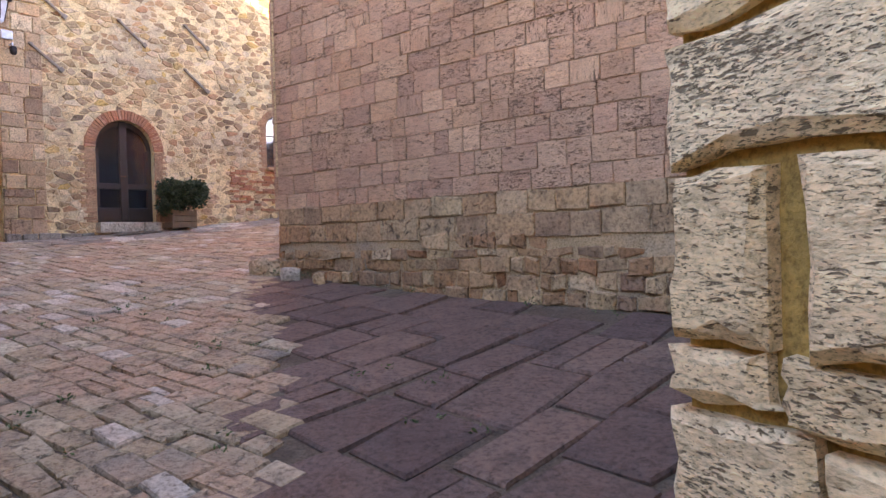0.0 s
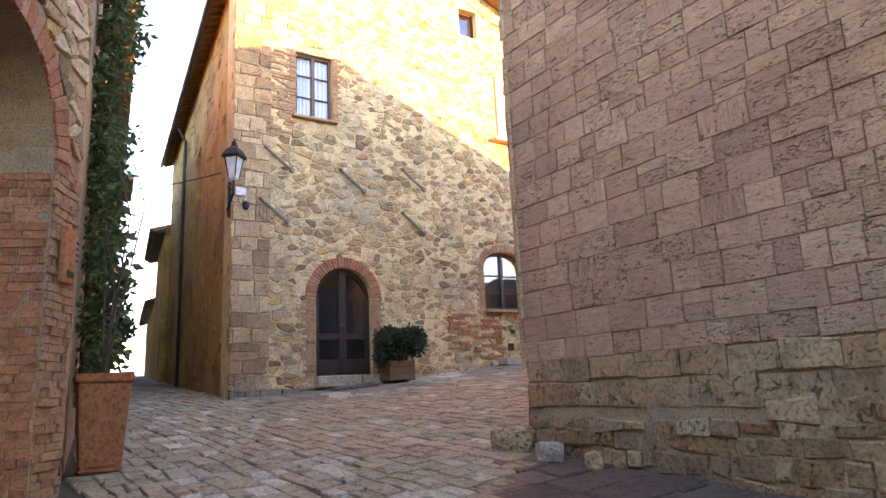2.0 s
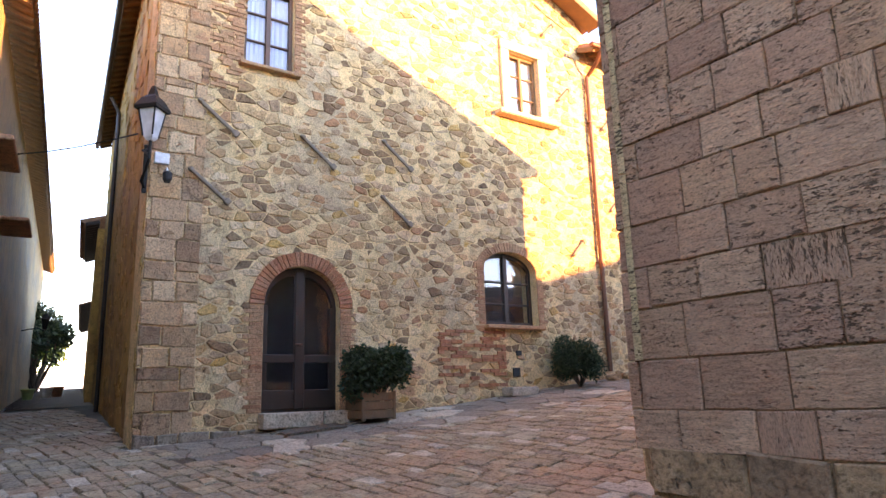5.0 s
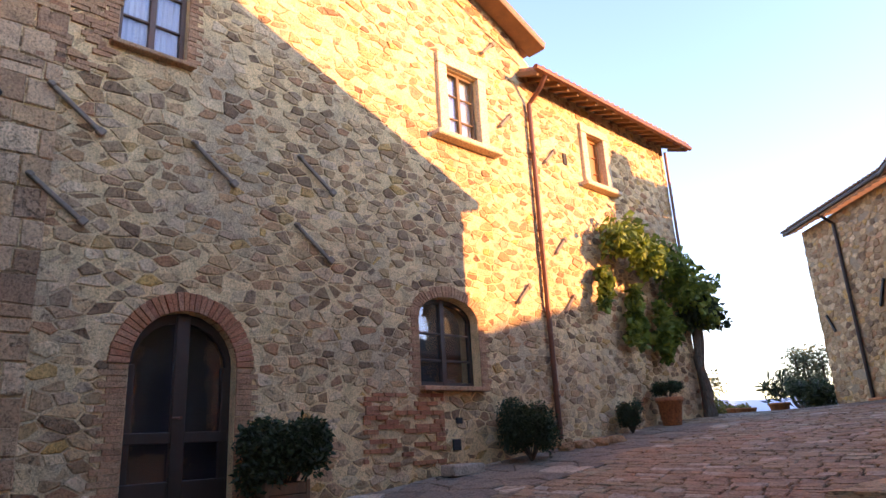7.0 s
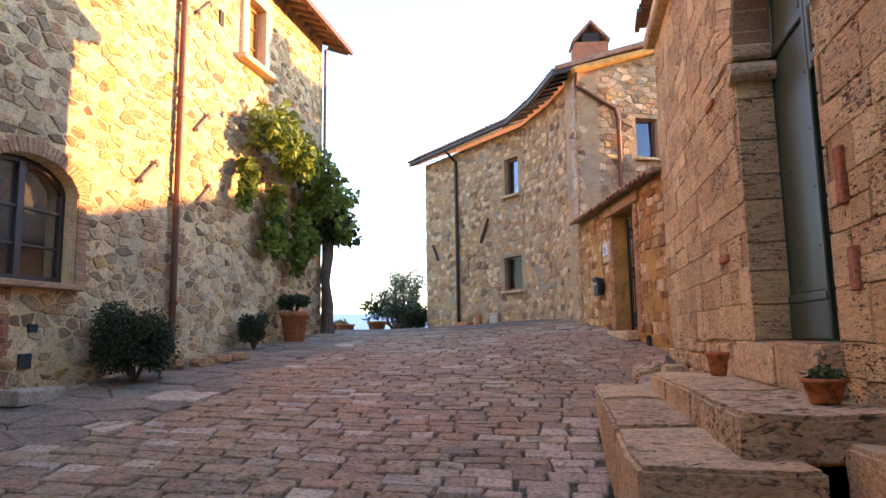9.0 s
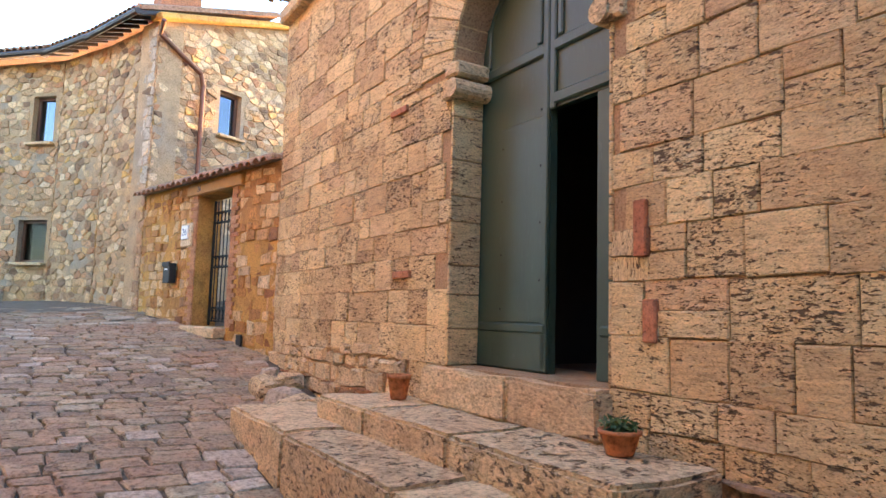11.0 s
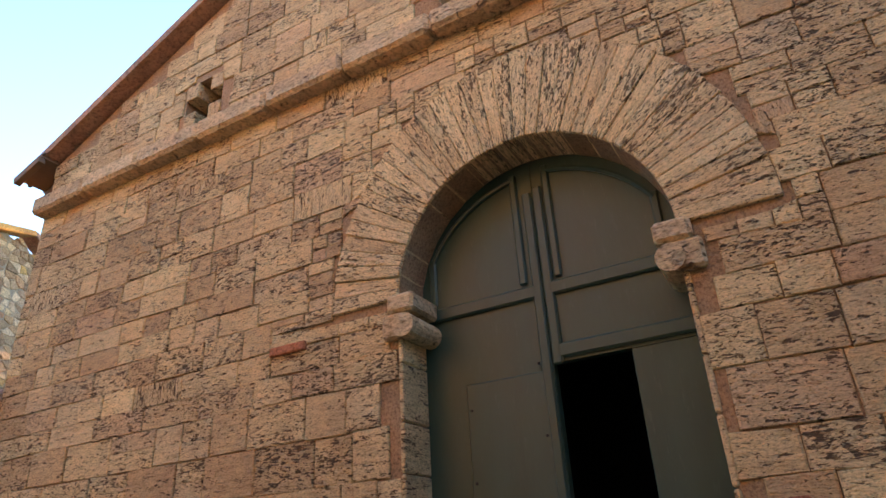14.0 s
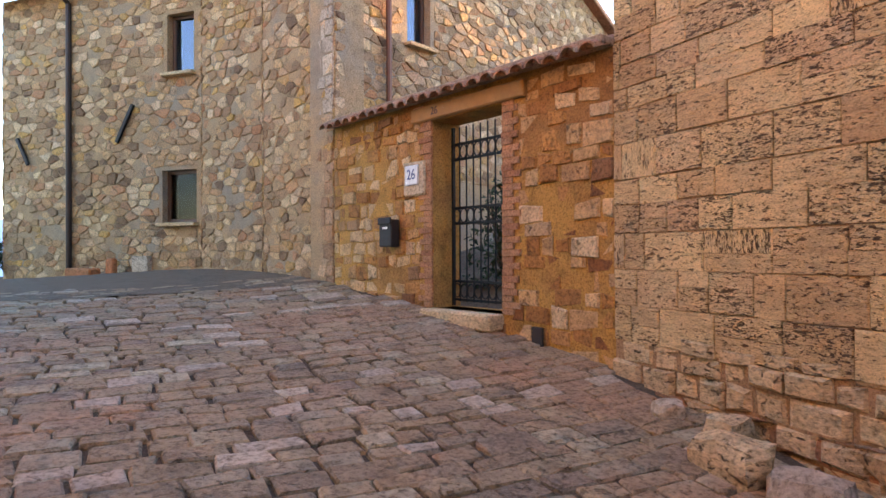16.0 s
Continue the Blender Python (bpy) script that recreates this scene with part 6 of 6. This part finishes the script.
for u in (LW.len - 8.2, LW.len - 13):
    part("small_roof", boxed(LW.spot(u, 6.0, 0.3), (1.6, 0.6, 0.08), 0.02), M_TILE, left, "small tiled canopy")
part("wall", boxed(pose(-12, -2.6, 4.5, 0, 0, -5), (7, 0.4, 9)), M_MORTAR, left, "plain rear wall")
# further houses on the alley's other side
fh = thing("alley_end_house", "lower stone house further down the alley", "house", (-30, 6, 2))
FW = Wall((-28.0, 4.9), (-44.0, 6.6))
part("wall", wall_body(FW, 0, FW.len, 0.5, lambda u: 7.8 if u < 6 else 6.0, [(2, 2.8, 3, 4.4, 0)], 0.5), M_OCHRE, fh, "ochre wall")
roof_edge(fh, FW.at(-0.1, 7.9, 0.35), FW.at(6.0, 7.9, 0.35), -FW.out + Vector((0, 0, 0.35)), 0.4, 1, M_DARKPIPE)
roof_edge(fh, FW.at(6.0, 6.1, 0.35), FW.at(FW.len, 6.1, 0.35), -FW.out + Vector((0, 0, 0.35)), 0.4, 1, M_DARKPIPE)
roof_plane(fh, FW.at(0, 7.95, 0.5), FW.at(6, 7.95, 0.5), FW.at(6, 9.5, -5), FW.at(0, 9.5, -5), 0.08)
sl = thing("street_lamp", "iron wall lamp at the end of the alley", "street lamp", LW.at(14, 5, 0.5))
bm = bmesh.new()
tube(bm, [LW.at(14, 4.9, 0.0), LW.at(14, 5.0, 0.5), LW.at(14, 4.9, 0.7)], 0.02, 6)
part("bracket", bm, M_IRON, sl)
q = LW.at(14, 4.95, 0.7)
bm = bmesh.new()
lathe(bm, [(0.07, 0), (0.14, 0.35), (0.2, 0.37), (0.05, 0.55)], (q.x, q.y, q.z), 6)
part("lantern", bm, M_IRON, sl)


def tree(name, label, x, y, z, h, r, mat, seed, n=2500, size=0.22):
    t = thing(name, label, "tree", (x, y, z))
    rng = random.Random(seed)
    tips = [(x + rng.uniform(-r, r) * 0.7, y + rng.uniform(-r, r) * 0.7, z + h * rng.uniform(0.55, 0.95)) for _ in range(9)]
    part("trunk", twigs((x, y, z), tips, 0.09, seed), M_BARK, t)
    cs = [(p, (r * 0.42, r * 0.42, h * 0.17)) for p in tips] + [((x, y, z + h * 0.5), (r * 0.7, r * 0.7, h * 0.25))]
    part("crown", leaves(cs, n // len(cs), size, seed + 1), mat, t)


for k, (x, y, h, r, mt, nm, lb) in enumerate(((-41, 4.3, 4.2, 1.6, M_LEAF_D, "tree", "dark dense evergreen at the end of the alley"), (-46, 2.2, 3.0, 2.0, M_LEAF_D, "shrub", "dark hedge at the end of the alley"), (-52, 4.5, 4.0, 2.2, M_LEAF_L, "tree", "sunlit yellow-green tree beyond the alley"), (-50, 0.5, 5.0, 2.5, M_LEAF_M, "tree", "green tree beyond the alley"))):
    tree(nm, lb, x, y, ground(x, y), h, r, mt, 200 + k, 2600, 0.3)
for k, (x, y, c) in enumerate(((-33.5, 3.7, (0.35, 0.5, 0.2)), (-34, 4.3, (0.75, 0.78, 0.78)), (-34.5, 4.7, (0.5, 0.16, 0.08)))):
    t = pot_round("flower_pot", "pot standing at the end of the alley", x, y, ground(x, y), 0.22, 0.4)
    t.children[0].data.materials[0] = paint("pot_colour", c, 0.5)

# ---- plants along the house ----
def shrub_at(name, label, x, y, rx, ry, rz, n, size, mat, seed, lift=0.0):
    t = thing(name, label, "shrub", (x, y, ground(x, y)))
    shrub(t, x, y, ground(x, y) + rz + lift, rx, ry, rz, n, size, mat, seed, 16)
    return t


pb = thing("wooden_planter", "weathered square wooden planter box beside the door", "planter", (-13.95, 7.35, 2.0))
gz = ground(-13.95, 7.4)
PX, PY = -14.0, 7.16
for i in range(4):
    a = math.pi / 2 * i
    for j in range(3):
        part("board", boxed(pose(PX + 0.26 * math.cos(a), PY + 0.26 * math.sin(a), gz + 0.09 + 0.125 * j, 0, 0, math.degrees(a)), (0.03, 0.5, 0.118), 0.006), M_PLANTER, pb)
    part("corner_post", boxed(pose(PX + 0.36 * math.cos(a + 0.785), PY + 0.36 * math.sin(a + 0.785), gz + 0.21), (0.05, 0.05, 0.42), 0.006), M_PLANTER, pb)
part("soil", boxed(pose(PX, PY, gz + 0.36), (0.48, 0.48, 0.06)), M_EARTH, pb)
rs = thing("rosemary_bush", "dark green rosemary spilling out of the wooden planter", "shrub", (PX, PY, gz + 0.4))
shrub(rs, PX + 0.08, PY + 0.04, gz + 0.64, 0.46, 0.56, 0.46, 9000, 0.085, M_LEAF_D, 301, 18)
shrub_at("shrub", "rounded dark green shrub against the house wall", -13.9, 11.5, 0.48, 0.56, 0.52, 13000, 0.05, M_LEAF_D, 302)
shrub_at("shrub", "small dark green shrub at the wall foot", -14.1, 14.75, 0.24, 0.32, 0.32, 3500, 0.05, M_LEAF_D, 303)
mat_ = thing("doormat", "flat brown doormat before the doorstep", "doormat", (-13.85, 6.2, 1.9))
bm = bmesh.new()
vr = [[bm.verts.new((x, y, ground(x, y) + 0.035)) for y in (5.75, 6.2, 6.65)] for x in (-14.15, -13.75)]
vb = [[bm.verts.new((v.co.x, v.co.y, v.co.z - 0.03)) for v in r] for r in vr]
for i in range(2):
    bm.faces.new((vr[0][i], vr[1][i], vr[1][i + 1], vr[0][i + 1]))
bm.faces.new((vr[1][0], vb[1][0], vb[1][1], vr[1][1]))
bm.faces.new((vr[1][1], vb[1][1], vb[1][2], vr[1][2]))
part("mat", bm, M_BARK, mat_)
p = pot_round("flower_pot", "large terracotta pot standing by the vine", -14.0, 16.1, ground(-14.0, 16.1), 0.26, 0.56)
t = thing("potted_shrub", "low green shrub growing in the terracotta pot", "shrub", (-14.0, 16.1, ground(-14.0, 16.1) + 0.5))
shrub(t, -14.0, 16.1, ground(-14.0, 16.1) + 0.72, 0.32, 0.34, 0.2, 3500, 0.05, M_LEAF_D, 305)

vine = thing("wall_vine", "old vine with a twisted trunk and hanging yellow-green leaves", "vine", (-14.0, 18.2, 2.9))
bm = bmesh.new()
vz = ground(-14.0, 18.25)
tube(bm, [(-14.22, 18.2, vz), (-14.2, 18.28, vz + 0.6), (-14.28, 18.2, vz + 1.3), (-14.22, 18.28, vz + 2.0), (-14.25, 18.1, vz + 2.7)], 0.13, 9, 0.07)
tube(bm, [(-14.14, 18.33, vz), (-14.25, 18.2, vz + 0.9), (-14.17, 18.32, vz + 1.7), (-14.2, 18.5, vz + 2.5)], 0.08, 8, 0.04)
tube(bm, [(-14.1, 18.1, vz + 2.6), (-14.2, 17.2, vz + 3.0), (-14.25, 16.2, vz + 3.4), (-14.3, 15.2, vz + 3.8)], 0.06, 7, 0.025)
part("trunk", bm, M_BARK, vine, "twisted grey trunk")
rng = random.Random(31)
cs = []
for i in range(42):
    f = rng.random()
    y = 14.7 + f * 3.6
    zc = 6.75 - f * 1.25 + rng.uniform(-0.38, 0.42)
    cs.append(((-14.15 + rng.uniform(0, 0.45), y, zc), (0.26, 0.34, 0.3)))
for y0, z0, n in ((14.55, 5.8, 5), (15.6, 5.5, 7), (15.75, 5.0, 4), (16.6, 5.3, 6), (16.75, 4.9, 5), (17.2, 5.0, 3)):
    for j in range(n):
        cs.append(((-14.2 + rng.uniform(0, 0.12), y0 - 0.05 * j, z0 - 0.17 * j), (0.09, 0.10, 0.14)))
part("foliage", leaves(cs, 60, 0.17, 32, 0.6, 1.3), M_LEAF_L, vine, "yellow-green vine leaves")
cs = []
for i in range(26):
    cs.append(((-14.2 + rng.uniform(-0.3, 0.35), 17.9 + rng.uniform(0, 1.05), 5.45 + rng.uniform(-0.38, 0.35)), (0.25, 0.3, 0.22)))
part("foliage", leaves(cs, 60, 0.16, 33, 0.6, 1.5), M_LEAF_D, vine, "darker leaves hanging past the corner")

# ---- edge of the yard ----
p = pot_round("flower_pot", "terracotta pot at the edge of the yard", -15.6, 25.9, ground(-15.6, 25.9), 0.32, 0.42)
t = thing("agave", "spiky grey-green succulent in a terracotta pot", "plant", (-15.6, 25.9, ground(-15.6, 25.9) + 0.4))
part("leaf_rosette", leaves([((-15.6, 25.9, ground(-15.6, 25.9) + 0.75), (0.5, 0.5, 0.4))], 160, 0.4, 41, -0.8, 5), M_LEAF_D, t)
shrub_at("shrub", "dark rounded shrub at the far house corner", -14.35, 25.4, 0.75, 0.7, 0.55, 4000, 0.12, M_LEAF_D, 306)
tree("olive_tree", "silvery olive tree behind the far house corner", -15.3, 28.0, ground(-15.3, 28.0) - 0.3, 2.6, 1.0, M_LEAF_O, 210, 3000, 0.13)
for k, (x, y, s, mt) in enumerate(((-19.4, 28.5, 0.8, M_LEAF_Y), (-20.8, 29, 1.0, M_LEAF_Y), (-18.2, 28.5, 0.5, M_LEAF_Y), (-22.5, 30, 1.1, M_LEAF_Y))):
    shrub_at("shrub", "low sunlit yellow shrub at the edge of the yard", x, y, s * 1.2, s, s * 0.55, 2000, 0.14, mt, 310 + k)
tree("pine_tree", "pale feathery pine beyond the yard", -22.5, 33.0, ground(-22.5, 33) - 0.5, 3.6, 1.6, M_LEAF_O, 220, 2200, 0.22)
for k, (x, y) in enumerate(((-17.2, 26.8), (-17.0, 27.0), (-17.6, 26.9))):
    pot_round("flower_pot", "small terracotta pot among the shrubs", x, y, ground(x, y), 0.2, 0.3, "small pots at the yard edge")

# far hills, the blue of distance haze put into their colour
hl = bpy.data.materials.new("hills_painted_haze")
hl.use_nodes = True
hb = hl.node_tree.nodes["Principled BSDF"]
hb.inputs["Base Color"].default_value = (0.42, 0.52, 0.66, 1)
hb.inputs["Roughness"].default_value = 1.0
bm = bmesh.new()
prev = None
for i in range(61):
    a = radians(-60 + 3 * i)
    r = 2400
    hz = -40 + 150 + 60 * noise.noise(Vector((i * 0.21, 2.0, 0))) + 20 * noise.noise(Vector((i * 0.7, 5.0, 0)))
    cur = (bm.verts.new((-math.sin(a) * r, math.cos(a) * r, -120)), bm.verts.new((-math.sin(a) * r * 1.05, math.cos(a) * r * 1.05, hz)))
    if prev:
        bm.faces.new((prev[0], cur[0], cur[1], prev[1]))
    prev = cur
tagged(part("backdrop", bm, hl), "hills on the horizon with haze painted in as pale blue", "hills", kind="structure")

# ---- small things by the church ----
z = CH_F.at(5.32, 0, 0.22)
p = pot_round("flower_pot", "small empty terracotta pot beside the doorstep", z.x, z.y, 2.44, 0.09, 0.19)
z = CH_F.at(3.06, 0, 0.2)
p = pot_round("bowl_planter", "wide terracotta bowl with a low succulent", z.x, z.y, 2.44, 0.10, 0.12)
t = thing("succulent", "low green succulent in the terracotta bowl", "plant", (z.x, z.y, 2.55))
part("foliage", leaves([((z.x, z.y, 2.58), (0.09, 0.09, 0.04))], 160, 0.045, 51), M_LEAF_M, t)


def boulder(x, y, s, seed, mat, label, flat=0.6):
    bm = bmesh.new()
    bmesh.ops.create_cube(bm, size=2)
    bmesh.ops.subdivide_edges(bm, edges=list(bm.edges), cuts=3, use_grid_fill=True)
    for v in bm.verts:
        d = v.co.normalized()
        v.co = v.co.lerp(d * 1.2, 0.55)
        v.co += noise.noise_vector(v.co * 0.9 + Vector((seed, seed, 0))) * 0.3
        v.co += noise.noise_vector(v.co * 3 + Vector((seed, 0, 0))) * 0.06
    rng = random.Random(seed)
    m = pose(x, y, ground(x, y) + s * flat * 0.45, 0, 0, rng.uniform(0, 360)) @ Matrix.Diagonal((s, s * rng.uniform(0.65, 0.9), s * flat, 1))
    bmesh.ops.transform(bm, matrix=m, verts=bm.verts)
    t = thing("boulder", label, "stone", (x, y, ground(x, y)), "loose stones at the church wall")
    part("stone", bm, mat, t)


for k, (u, o, s) in enumerate(((6.2, 0.3, 0.19), (6.72, 0.48, 0.22), (7.12, 0.5, 0.18), (7.55, 0.56, 0.2), (6.0, 0.55, 0.18), (7.9, 0.2, 0.13), (8.3, 0.3, 0.1), (5.9, 0.25, 0.15), (6.5, 0.15, 0.2))):
    q = CH_F.at(u, 0, o)
    boulder(q.x, q.y, s, 400 + k, M_STEP if k % 2 else M_PALE, "rough pale stone lying at the church footing", 0.7)
for k, (x, y, s) in enumerate(((-7.2, 4.8, 0.17), (-6.6, 4.75, 0.12), (-6.1, 4.78, 0.1))):
    boulder(x, y, s, 420 + k, M_BASE if k % 2 == 0 else M_PALE, "weathered stone at the church corner", 0.8)
q = Vector((-14.1, 12.85, 0))
for k in range(4):
    boulder(-14.05 + 0.12 * k, 12.6 + 0.3 * k, 0.16, 430 + k, M_BASE, "low rough stone under the downpipe", 0.5)
# plant by the near arch
p = pot_round("flower_pot", "terracotta pot by the archway", -5.35, 0.22, ground(-5.35, 0.22), 0.2, 0.34)
t = thing("potted_shrub", "green leafy plant in the pot by the archway", "plant", (-5.35, 0.22, ground(-5.35, 0.22) + 0.32))
part("foliage", leaves([((-5.35, 0.22, ground(-5.35, 0.22) + 0.5), (0.22, 0.22, 0.2))], 400, 0.1, 61), M_LEAF_M, t)
# weeds in the joints
wd = []
rng = random.Random(77)
for _ in range(40):
    x, y = rng.uniform(-7, -2), rng.uniform(1.0, 3.2)
    wd.append(((x, y, ground(x, y) + 0.03), (0.07, 0.05, 0.02)))
for _ in range(14):
    x = rng.uniform(-7, -2)
    wd.append(((x, 4.78, ground(x, 4.8) + 0.06), (0.1, 0.05, 0.05)))
tagged(part("weeds", leaves(wd, 10, 0.028, 78, -0.6), M_LEAF_M), "small weeds and grass in the paving joints", "weeds", kind="stuff")
